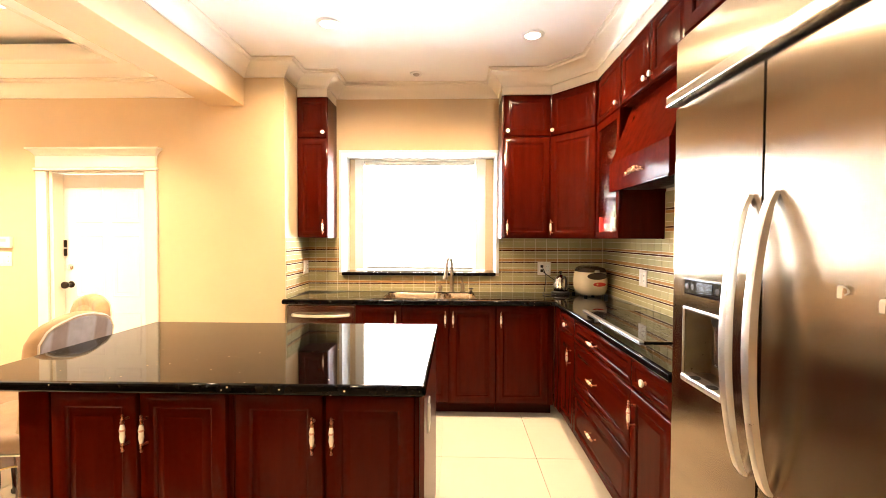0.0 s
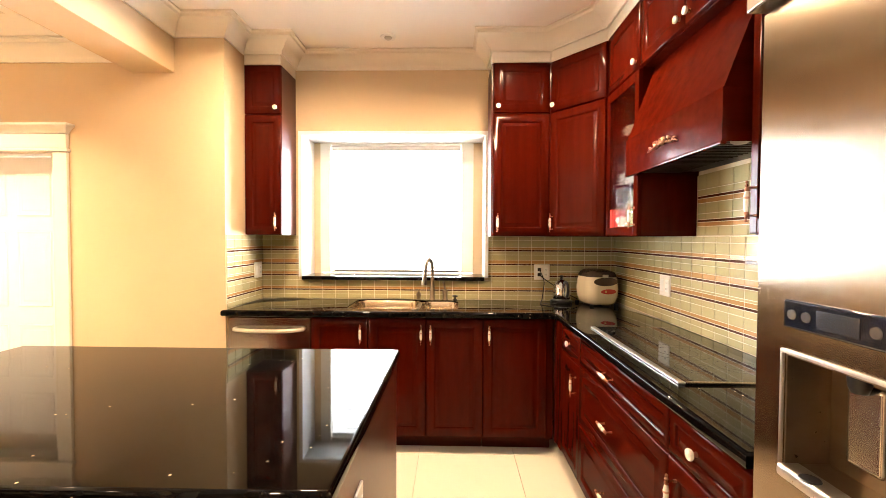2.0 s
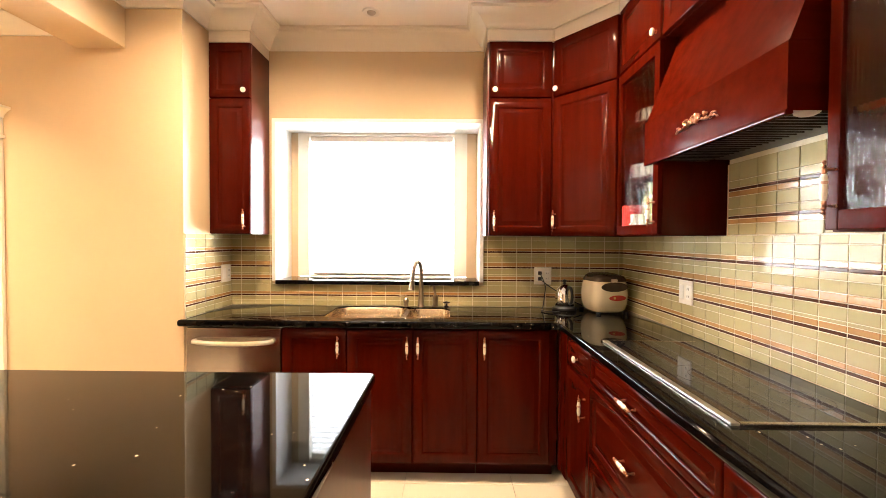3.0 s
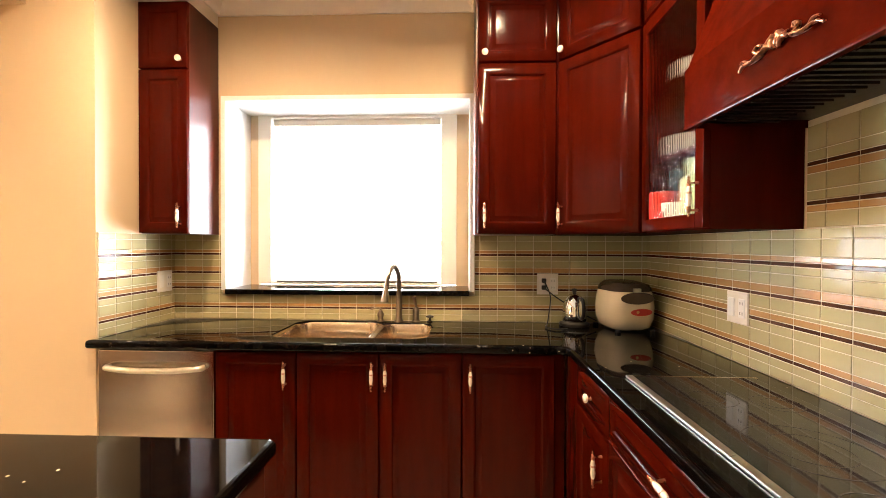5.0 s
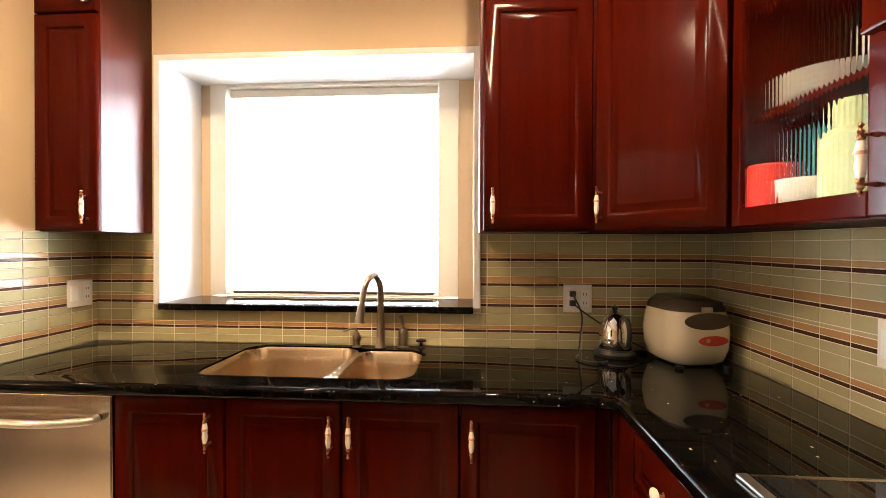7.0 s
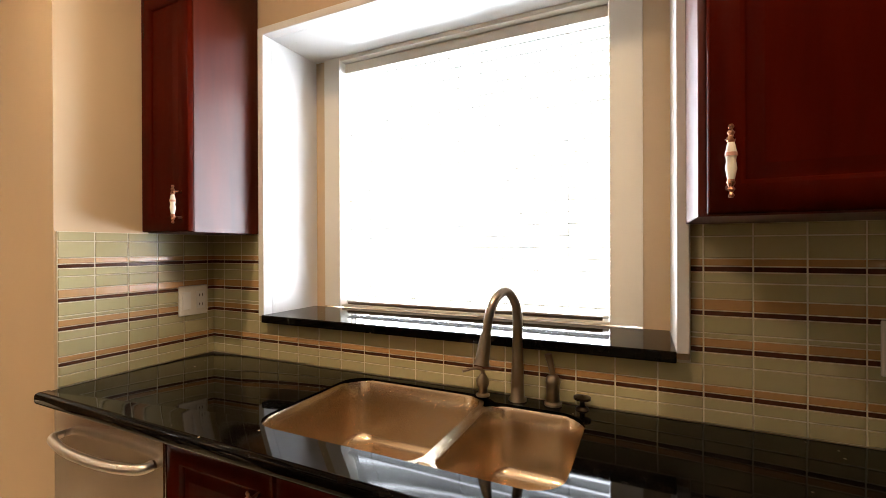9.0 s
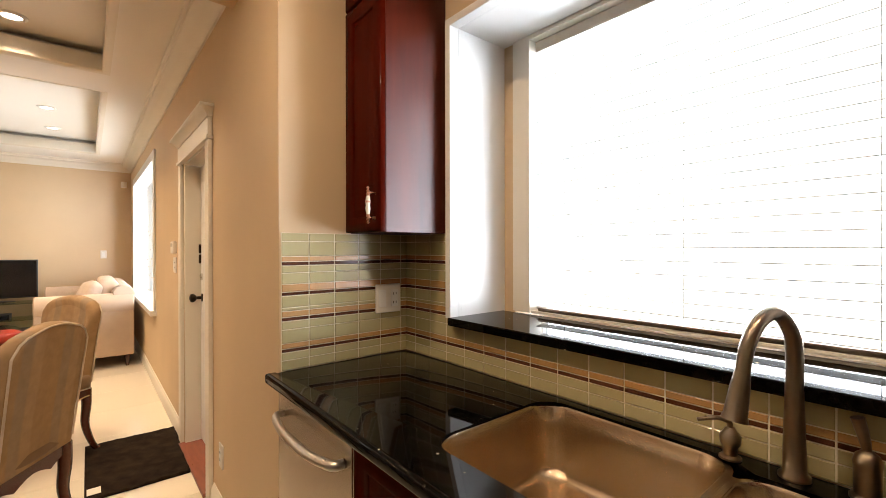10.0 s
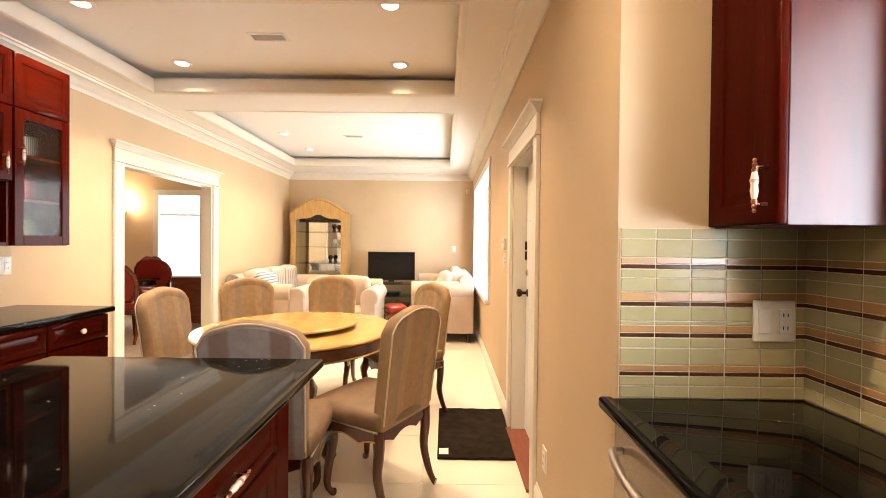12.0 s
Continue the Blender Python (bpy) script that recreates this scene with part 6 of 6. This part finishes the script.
def sofa(name, label, w, depth, seat_n, cloth, back_cloth, at, turn, arm_h=0.64, back_h=0.86, roll=0.115):
    """Rolled-arm sofa; faces local -y, origin under its middle."""
    t = thing(name, label, "sofa", at, turn)
    h = w / 2
    aw = 0.2
    part("frame", box((-h + 0.03, -depth / 2 + 0.06, 0.13), (h - 0.03, depth / 2 - 0.02, 0.34), 0.02, 3), cloth, t)
    n = seat_n
    cw = (w - 2 * aw) / n
    for k in range(n):
        x0 = -h + aw + k * cw
        part("seat_cushion", soft_box((x0 + 0.005, -depth / 2 + 0.02, 0.335), (x0 + cw - 0.005, depth / 2 - 0.25, 0.49), 0.04, 0.02), cloth, t)
        part("back_cushion", soft_box((x0 + 0.005, depth / 2 - 0.34, 0.48), (x0 + cw - 0.005, depth / 2 - 0.15, back_h + 0.03), 0.06, 0.03), back_cloth, t)
    rings = []
    m = 14
    for x, k in ((-h + 0.04, 0.9), (-h + 0.05, 1), (h - 0.05, 1), (h - 0.04, 0.9)):
        c = []
        for i in range(m):
            a = math.pi * (i / (m - 1)) - 0.3
            c.append((x, depth / 2 - 0.115 + k * 0.105 * math.cos(a), back_h - 0.10 + k * 0.10 * math.sin(a)))
        c += [(x, depth / 2 - 0.19, 0.30), (x, depth / 2 - 0.03, 0.30)]
        rings.append(c)
    bm = add_rings(bmesh.new(), rings)
    bmesh.ops.recalc_face_normals(bm, faces=bm.faces)
    part("backrest", bm, back_cloth, t)
    for s in (-1, 1):
        rings = []
        for y, k in ((-depth / 2 + 0.0, 0.86), (-depth / 2 + 0.012, 1), (depth / 2 - 0.03, 1), (depth / 2 - 0.02, 0.9)):
            c = []
            for i in range(m):
                a = math.pi * 1.25 * (i / (m - 1)) - math.pi * 0.25
                c.append((s * (h - 0.10 + k * roll * math.cos(a)), y, arm_h - roll + 0.0 + k * roll * math.sin(a) + 0.11))
            c += [(s * (h - aw + 0.01), y, 0.14), (s * (h - 0.03), y, 0.14)]
            rings.append(c)
        bm = add_rings(bmesh.new(), rings)
        bmesh.ops.recalc_face_normals(bm, faces=bm.faces)
        part("armrest", bm, cloth, t)
        for y in (-depth / 2 + 0.08, depth / 2 - 0.08):
            part("leg", tube(smooth_line([(s * (h - 0.09), y, 0.135), (s * (h - 0.075), y, 0.09), (s * (h - 0.085), y, 0.035), (s * (h - 0.06), y, 0.006)], 4), lambda f: 0.032 - 0.016 * f, 8), "walnut", t)
    return t


sofa("sofa", "pale beige rolled-arm sofa under the living room window", 1.75, 0.86, 2, "sofa", "sofa", (-6.52, 2.80, 0), 0, 0.72, 0.92)
sofa("sofa", "sofa with a broad striped back against the wall", 1.95, 0.84, 3, "sofa", "sofa_stripe", (-6.20, 0.47, 0), 180, 0.70, 0.93)
sofa("loveseat", "off-white loveseat facing the television", 1.12, 0.82, 1, "sofa_white", "sofa", (-5.66, 1.42, 0), 90, 0.66, 0.84)
cu = thing("cushion", "narrow striped scatter cushion leaning on the sofa", "cushion", (-5.62, 0.50, 0.715), 170)
part("cover", soft_box((-0.21, -0.06, -0.21), (0.21, 0.06, 0.21), 0.045, 0.04), "cushion_stripe", cu)
cu.matrix_basis = pose(-5.62, 0.47, 0.715, -18, 0, 175)
cu2 = thing("cushion", "pale scatter cushion on the window sofa", "cushion")
part("cover", soft_box((-0.21, -0.06, -0.21), (0.21, 0.06, 0.21), 0.045, 0.04), "sofa_white", cu2)
cu2.matrix_basis = pose(-6.0, 2.78, 0.73, -20, 0, 12)

tv = thing("television", "flat black television on a glass stand", "television", (WEST + 0.30, 1.90, 0.665), 90)
part("screen_case", box((-0.405, -0.025, 0.045), (0.405, 0.025, 0.53), 0.006, 3), "black", tv)
part("screen", box((-0.39, -0.0275, 0.06), (0.39, -0.0255, 0.515), 0.001), "screen", tv)
part("neck", box((-0.05, -0.02, 0.01), (0.05, 0.02, 0.06), 0.006), "black", tv)
part("foot", lathe([(0.2, 0.0), (0.2, 0.006), (0.15, 0.012), (0.04, 0.016), (0, 0.017)], 28, Matrix.Diagonal((1, 0.6, 1, 1))), "black", tv)
st = thing("tv_stand", "clear glass television stand with chrome legs", "tv stand", (WEST + 0.30, 1.90, 0), 90)
for z in (0.22, 0.45, 0.655):
    part("shelf", box((-0.60, -0.22, z - 0.01), (0.60, 0.22, z), 0.003), "table_glass", st)
for x in (-0.54, 0.54):
    for y in (-0.18, 0.18):
        part("post", lathe([(0.018, 0), (0.018, 0.644)], 12, pose(x, y, 0)), "chrome", st)
bx = thing("media_box", "black media player box on the stand", "media player", (WEST + 0.30, 1.85, 0.4505), 90)
part("case", box((-0.2, -0.13, 0), (0.2, 0.13, 0.06), 0.005), "black", bx)
part("front_panel", box((-0.19, -0.133, 0.012), (0.19, -0.1295, 0.048), 0.001), "display", bx)
bx = thing("media_box", "black media player box on the stand", "media player", (WEST + 0.30, 2.0, 0.2205), 90)
part("case", box((-0.22, -0.14, 0), (0.22, 0.14, 0.09), 0.005), "black", bx)
part("front_panel", box((-0.21, -0.143, 0.015), (0.21, -0.1395, 0.075), 0.001), "display", bx)

ct = thing("coffee_table", "low glass coffee table with dark curved legs", "coffee table", (-6.30, 1.95, 0))
part("glass_top", lathe([(0, 0.43), (0.36, 0.43), (0.365, 0.436), (0.36, 0.442), (0, 0.442)], 40, Matrix.Diagonal((1.35, 0.75, 1, 1))), "table_glass", ct)
for k in range(4):
    a = radians(45 + 90 * k)
    c, s = math.cos(a), 0.6 * math.sin(a)
    part("leg", tube(smooth_line([(0.28 * c, 0.28 * s, 0.428), (0.36 * c, 0.36 * s, 0.32), (0.26 * c, 0.26 * s, 0.14), (0.36 * c, 0.36 * s, 0.012)], 5), lambda f: 0.026 - 0.010 * f, 8), "walnut", ct)
part("lower_shelf", lathe([(0, 0.14), (0.24, 0.14), (0.24, 0.155), (0, 0.155)], 32, Matrix.Diagonal((1.3, 0.7, 1, 1))), "walnut", ct)
rs = thing("footstool", "small red leather stool with dark curved legs", "stool", (-6.05, 2.12, 0), 20)
part("seat", soft_box((-0.17, -0.13, 0.36), (0.17, 0.13, 0.46), 0.03, 0.015), "red_cloth", rs)
part("rail", box((-0.18, -0.14, 0.315), (0.18, 0.14, 0.36), 0.006), "red_wood", rs)
for sx in (-1, 1):
    for sy in (-1, 1):
        part("leg", tube(smooth_line([(sx * 0.15, sy * 0.11, 0.33), (sx * 0.17, sy * 0.13, 0.24), (sx * 0.145, sy * 0.105, 0.1), (sx * 0.17, sy * 0.13, 0.008)], 4), lambda f: 0.022 - 0.010 * f, 8), "red_wood", rs)

# curio cabinet with an arched top
cc = thing("curio_cabinet", "golden oak curio cabinet with an arched top and mirrored back", "cabinet", (WEST + 0.40, 0.66, 0), 90)
w, dep, hh = 0.47, 0.38, 1.86


def arch(x, rise=0.20):
    u = x / w
    return hh + rise * max(0, math.cos(u * math.pi / 2 * 1.0)) ** 1.3 - 0.02 * max(0, abs(u) - 0.85) / 0.15


part("side_panel", box((-w, 0.02, 0.06), (-w + 0.025, dep, hh), 0.003), "oak", cc)
part("side_panel", box((w - 0.025, 0.02, 0.06), (w, dep, hh), 0.003), "oak", cc)
part("mirror_back", box((-w + 0.025, dep - 0.012, 0.72), (w - 0.025, dep, hh), 0), "mirror", cc, "mirrored back")
part("plinth", box((-w - 0.012, 0.0, 0.0), (w + 0.012, dep, 0.08), 0.008), "oak", cc)
part("base_body", box((-w + 0.025, 0.02, 0.08), (w - 0.025, dep - 0.013, 0.70), 0.003), "oak", cc)
for x0, x1 in ((-w + 0.02, -0.002), (0.002, w - 0.02)):
    part("base_door", panel(x0, 0.10, x1, 0.68, 0.018, 0.06), "oak", cc)
for s in (-1, 1):
    part("stile", box((s * w - (0.085 if s > 0 else 0), 0.0, 0.70), (s * w + (0.085 if s < 0 else 0), 0.02, hh - 0.02), 0.006, 3), "oak", cc)
bm = bmesh.new()
n = 28
cols = [-w - 0.01 + (2 * w + 0.02) * i / n for i in range(n + 1)]
lower = [1.70 + 0.10 * math.cos(x / w * math.pi / 2) ** 2 + 0.018 * math.cos(6 * math.pi * x / w / 2) for x in cols]
rings = [[(x, -0.006, z0), (x, 0.018, z0), (x, 0.018, arch(x)), (x, -0.006, arch(x))] for x, z0 in zip(cols, lower)]
part("arched_rail", add_rings(bm, rings), "oak", cc)
part("arched_cornice", tube([(x, 0.006, arch(x) + 0.012) for x in cols], 0.024, 8), "oak", cc)
rings = [[(x, 0.021, arch(x) - 0.03), (x, dep, arch(x) - 0.03), (x, dep, arch(x) - 0.001), (x, 0.021, arch(x) - 0.001)] for x in cols]
part("roof", add_rings(bmesh.new(), rings), "oak", cc)
part("back_upper", box((-w + 0.03, dep - 0.03, hh - 0.16), (w - 0.03, dep - 0.014, hh + 0.02), 0), "inside", cc)
for z in (0.98, 1.26, 1.52):
    part("glass_shelf", box((-w + 0.027, 0.03, z), (w - 0.027, dep - 0.014, z + 0.008), 0), "table_glass", cc)
part("glass_door", box((-w + 0.085, 0.008, 0.72), (w - 0.085, 0.012, 1.76), 0), "clear", cc).visible_shadow = False
for k, (x, z) in enumerate(((0.16, 0.99), (0.24, 1.27), (0.22, 1.53))):
    jar("ornament", "small dark ornament on a curio shelf", "ornament", WEST + 0.40 - 0.2, 0.66 + x, z, [(0.03, 0), (0.035, 0.01), (0.02, 0.04), (0.045, 0.09), (0.03, 0.13), (0, 0.135)], ("bronze", "crockery", "walnut")[k % 3])
sp = thing("wall_speaker", "small white motion sensor high in the corner", "sensor", (WEST + 0.03, 3.22, 2.28), 45)
part("case", box((-0.03, -0.03, -0.045), (0.03, 0.02, 0.045), 0.01, 3), "plate", sp)

# ---- dining room through the cased opening ----


def carved_chair(at, turn):
    t = thing("carved_chair", "red leather and mahogany carved dining chair", "chair", at, turn, "carved chairs of the dining room")
    part("seat", soft_box((-0.24, -0.24, 0.44), (0.24, 0.22, 0.53), 0.03, 0.015), "red_cloth", t)
    part("seat_frame", box((-0.24, -0.24, 0.38), (0.24, 0.22, 0.44), 0.01), "red_wood", t)
    m = 16
    ring = lambda k, y: [(0.24 * k * math.cos(2 * math.pi * i / m) * (1.0 + 0.12 * math.sin(2 * math.pi * i / m)), y + 0.10 * math.sin(2 * math.pi * i / m), 0.80 + 0.26 * k * math.sin(2 * math.pi * i / m)) for i in range(m)]
    part("back_frame", tube(ring(1.0, 0.28) + [ring(1.0, 0.28)[0]], 0.028, 8), "red_wood", t)
    part("back_pad", add_rings(bmesh.new(), [ring(0.94, 0.305), ring(0.96, 0.30), ring(0.96, 0.26), ring(0.85, 0.245)]), "red_cloth", t)
    part("crest", tube(smooth_line([(-0.13, 0.365, 1.04), (-0.06, 0.375, 1.085), (0, 0.375, 1.07), (0.06, 0.375, 1.085), (0.13, 0.365, 1.04)], 4), 0.022, 8), "red_wood", t)
    for s in (-1, 1):
        part("leg", tube(smooth_line([(s * 0.21, -0.21, 0.40), (s * 0.235, -0.235, 0.30), (s * 0.20, -0.205, 0.12), (s * 0.225, -0.24, 0.012)], 4), lambda f: 0.03 - 0.014 * f, 8), "red_wood", t)
        part("leg", tube(smooth_line([(s * 0.20, 0.20, 0.40), (s * 0.20, 0.20, 0.25), (s * 0.20, 0.26, 0.012)], 4), lambda f: 0.027 - 0.010 * f, 8), "red_wood", t)
        part("back_post", tube([(s * 0.19, 0.21, 0.43), (s * 0.20, 0.235, 0.58), (s * 0.205, 0.25, 0.66)], 0.022, 8), "red_wood", t)
        part("arm", tube(smooth_line([(s * 0.22, 0.24, 0.74), (s * 0.29, 0.10, 0.71), (s * 0.29, -0.06, 0.69), (s * 0.25, -0.10, 0.60), (s * 0.24, -0.08, 0.45)], 4), 0.018, 8), "red_wood", t)
    return t


carved = carved_chair((-5.62, -1.30, 0), -95)
copy_thing(carved, pose(-6.95, -1.86, 0, 0, 0, -75))
copy_thing(carved, pose(-6.0, -2.95, 0, 0, 0, 180))
ft = thing("formal_table", "dark polished dining table in the next room", "table", (-6.35, -2.15, 0))
part("tabletop", box((-0.55, -0.55, 0.72), (0.55, 0.45, 0.76), 0.012, 3), "walnut", ft)
part("apron", box((-0.48, -0.48, 0.64), (0.48, 0.38, 0.72), 0.004), "walnut", ft)
for sx in (-1, 1):
    for y in (-0.44, 0.34):
        part("leg", lathe([(0.025, 0), (0.03, 0.05), (0.025, 0.1), (0.045, 0.35), (0.03, 0.5), (0.05, 0.58), (0.05, 0.64)], 14, pose(sx * 0.43, y, 0)), "walnut", ft)
bf = thing("low_sideboard", "low red mahogany sideboard with a pale top", "sideboard", (-6.75, -0.86, 0))
part("body", box((-0.30, -0.20, 0.03), (0.30, 0.20, 0.76), 0.006), "red_wood", bf)
part("top", box((-0.32, -0.22, 0.76), (0.32, 0.22, 0.785), 0.006), "trim", bf, "pale stone top")
part("end_panel", panel(-0.16, 0.10, 0.16, 0.70, 0.004, 0.02, -0.005), "red_wood", bf)
bf.matrix_basis = pose(-6.95, -1.26, 0, 0, 0, 90)
wl = thing("wall_sconce", "lit wall sconce with a pale glass shade", "wall light", (WEST + 0.005, -2.95, 1.85), 90)
part("back_plate", lathe([(0.05, 0), (0.045, 0.012), (0.02, 0.02), (0, 0.021)], 16, pose(0, 0, 0, 90)), "gilt", wl)
part("arm", tube(smooth_line([(0, -0.01, 0), (0, -0.07, -0.03), (0, -0.11, 0.01)], 4), 0.008, 8), "gilt", wl)
part("shade", lathe([(0.02, 0.0), (0.05, 0.03), (0.065, 0.09), (0.06, 0.09), (0.045, 0.03), (0, 0.01)], 18, pose(0, -0.11, 0.01)), "lamp", wl)
dl = bpy.data.lights.new("sconce_lamp", "POINT")
dl.energy, dl.color, dl.shadow_soft_size = 55, WARM, 0.06
new("sconce_lamp", dl).matrix_world = pose(WEST + 0.16, -2.95, 2.02)

# ---- glass tile backsplash: rows of green glass, tan and dark strips ----
ROWS_DOWN = [("g", 0.030), ("g", 0.052), ("t", 0.018), ("b", 0.014), ("g", 0.025), ("g", 0.039), ("t", 0.027), ("b", 0.013), ("g", 0.041), ("g", 0.012), ("t", 0.021), ("b", 0.0135), ("g", 0.029), ("g", 0.048), ("t", 0.018), ("b", 0.0127), ("g", 0.027), ("g", 0.0345)]
TILE = {"g": ("glass_tile", "tile_green"), "t": ("stone_strip", "tile_tan"), "b": ("brown_strip", "tile_brown")}
TILE_W, GAP = 0.098, 0.0036
tile_mesh = {}


def tile_piece(kind, w, h, parent, at):
    key = (kind, round(w, 4), round(h, 4))
    name, mat = TILE[kind]
    if key not in tile_mesh:
        bm = bmesh.new()
        c = 0.0012
        add_rings(bm, [[(-w / 2 + e, y, -h / 2 + e), (w / 2 - e, y, -h / 2 + e), (w / 2 - e, y, h / 2 - e), (-w / 2 + e, y, h / 2 - e)] for e, y in ((0, 0), (0, -0.0026), (c, -0.0036))])
        me = bpy.data.meshes.new(name)
        bm.to_mesh(me)
        bm.free()
        me.materials.append(MAT[mat])
        tile_mesh[key] = me
    ob = new(name, tile_mesh[key])
    ob.parent = parent
    ob.matrix_basis = pose(*at, random.uniform(-0.6, 0.6), 0, random.uniform(-0.6, 0.6))
    return ob


def backsplash(name, label, at, turn, length, holes, z_top=U0, phase=0.0, extra_rows=()):
    """Tiles over a grout bed; local x runs along the wall and the face is -y."""
    t = thing(name, label, "backsplash", at, turn, kind="structure")
    bm = bmesh.new()
    cuts = sorted({0.0, length, *[q for h in holes for q in h[:2] if 0 < q < length]})
    for a, b in zip(cuts, cuts[1:]):
        z0, z1 = CTOP, z_top
        for h0, h1, hz in holes:
            if h0 <= a + 1e-6 and b <= h1 + 1e-6:
                z1 = min(z1, hz)
        add_box(bm, (a, -0.004, z0), (b, 0, z1))
    part("grout_bed", bm, "grout", t, smooth=False)
    z = U0
    rows = []
    for k, h in ROWS_DOWN:
        rows.append((k, z - h, z))
        z -= h
    z = U0
    for k, h in extra_rows:
        rows.append((k, z, z + h))
        z += h
    for k, za, zb in rows:
        x = -phase
        while x < length - 0.004:
            a, b = max(0, x), min(length, x + TILE_W)
            spans = [(a, b, za)]
            top_z = zb
            for h0, h1, hz in holes:
                nxt = []
                for p, q, zz in spans:
                    if q <= h0 or p >= h1 or zb <= hz:
                        nxt.append((p, q, zz))
                    else:
                        if p < h0:
                            nxt.append((p, h0, zz))
                        if q > h1:
                            nxt.append((h1, q, zz))
                spans = nxt
            for p, q, zz in spans:
                if q - p > 0.012:
                    tile_piece(k, round(q - p - GAP, 4), zb - za - GAP * 0.8, t, ((p + q) / 2, -0.0025, (za + zb) / 2))
            x += TILE_W
    return t


bx0 = PIER + 0.001
backsplash("backsplash_window_wall", "sage green glass tile backsplash with tan and dark strips", (bx0, BACK - 0.001, 0), 0, EAST - bx0 - 0.002, [(WX0 - 0.024 - bx0, WX1 + 0.024 - bx0, WZ0 - 0.02)], phase=0.03)
backsplash("backsplash_pier", "sage green glass tile backsplash on the short return wall", (PIER + 0.001, NORTH + 0.006, 0), 90, BACK - NORTH - 0.012, [], phase=0.0)
EXTRA = [("g", 0.045), ("t", 0.02), ("b", 0.0135), ("g", 0.028), ("g", 0.05), ("t", 0.022), ("b", 0.0135), ("g", 0.03), ("g", 0.073)]
backsplash("backsplash_cooktop", "sage green glass tile backsplash behind the cooktop", (EAST - 0.001, BACK - 0.010, 0), -90, BACK - 0.010 - 1.55, [], phase=0.05)
up_t = thing("backsplash_hood", "sage green glass tiles under the range hood", "backsplash", (EAST - 0.005, 2.752, 0), -90, kind="structure")
part("grout_bed", box((0, -0.0005, U0 + 0.001), (0.805, 0.004, 1.70), 0), "grout", up_t, smooth=False)
z = U0 + 0.002
for k, h in EXTRA:
    for i in range(9):
        a, b = i * TILE_W - 0.03, min(0.805, (i + 1) * TILE_W - 0.03)
        a = max(0, a)
        if b - a > 0.012:
            tile_piece(k, round(b - a - GAP, 4), h - GAP * 0.8, up_t, ((a + b) / 2, 0.0, z + h / 2))
    z += h

# ---- floor tiles ----
FT = 0.60
bm = bmesh.new()
g = 0.0015
add_rings(bm, [[(-FT / 2 + e, -FT / 2 + e, z), (FT / 2 - e, -FT / 2 + e, z), (FT / 2 - e, FT / 2 - e, z), (-FT / 2 + e, FT / 2 - e, z)] for e, z in ((g, -0.008), (g, -0.001), (g + 0.001, 0.0))])
me = bpy.data.meshes.new("floor_tile")
bm.to_mesh(me)
bm.free()
me.materials.append(MAT["tile_floor"])
nx, ny = int((EAST - WEST) / FT) + 2, int((BACK + 2.4) / FT) + 2
for i in range(nx):
    for j in range(-2, ny):
        x, y = WEST + 0.2 + i * FT, -2.4 + j * FT
        if x > EAST or y > BACK or (y < -0.3 and -2.4 < x < -1.3):
            continue
        ob = new("floor_tile", me)
        ob.parent = floor
        ob.matrix_basis = pose(x, y, 0)
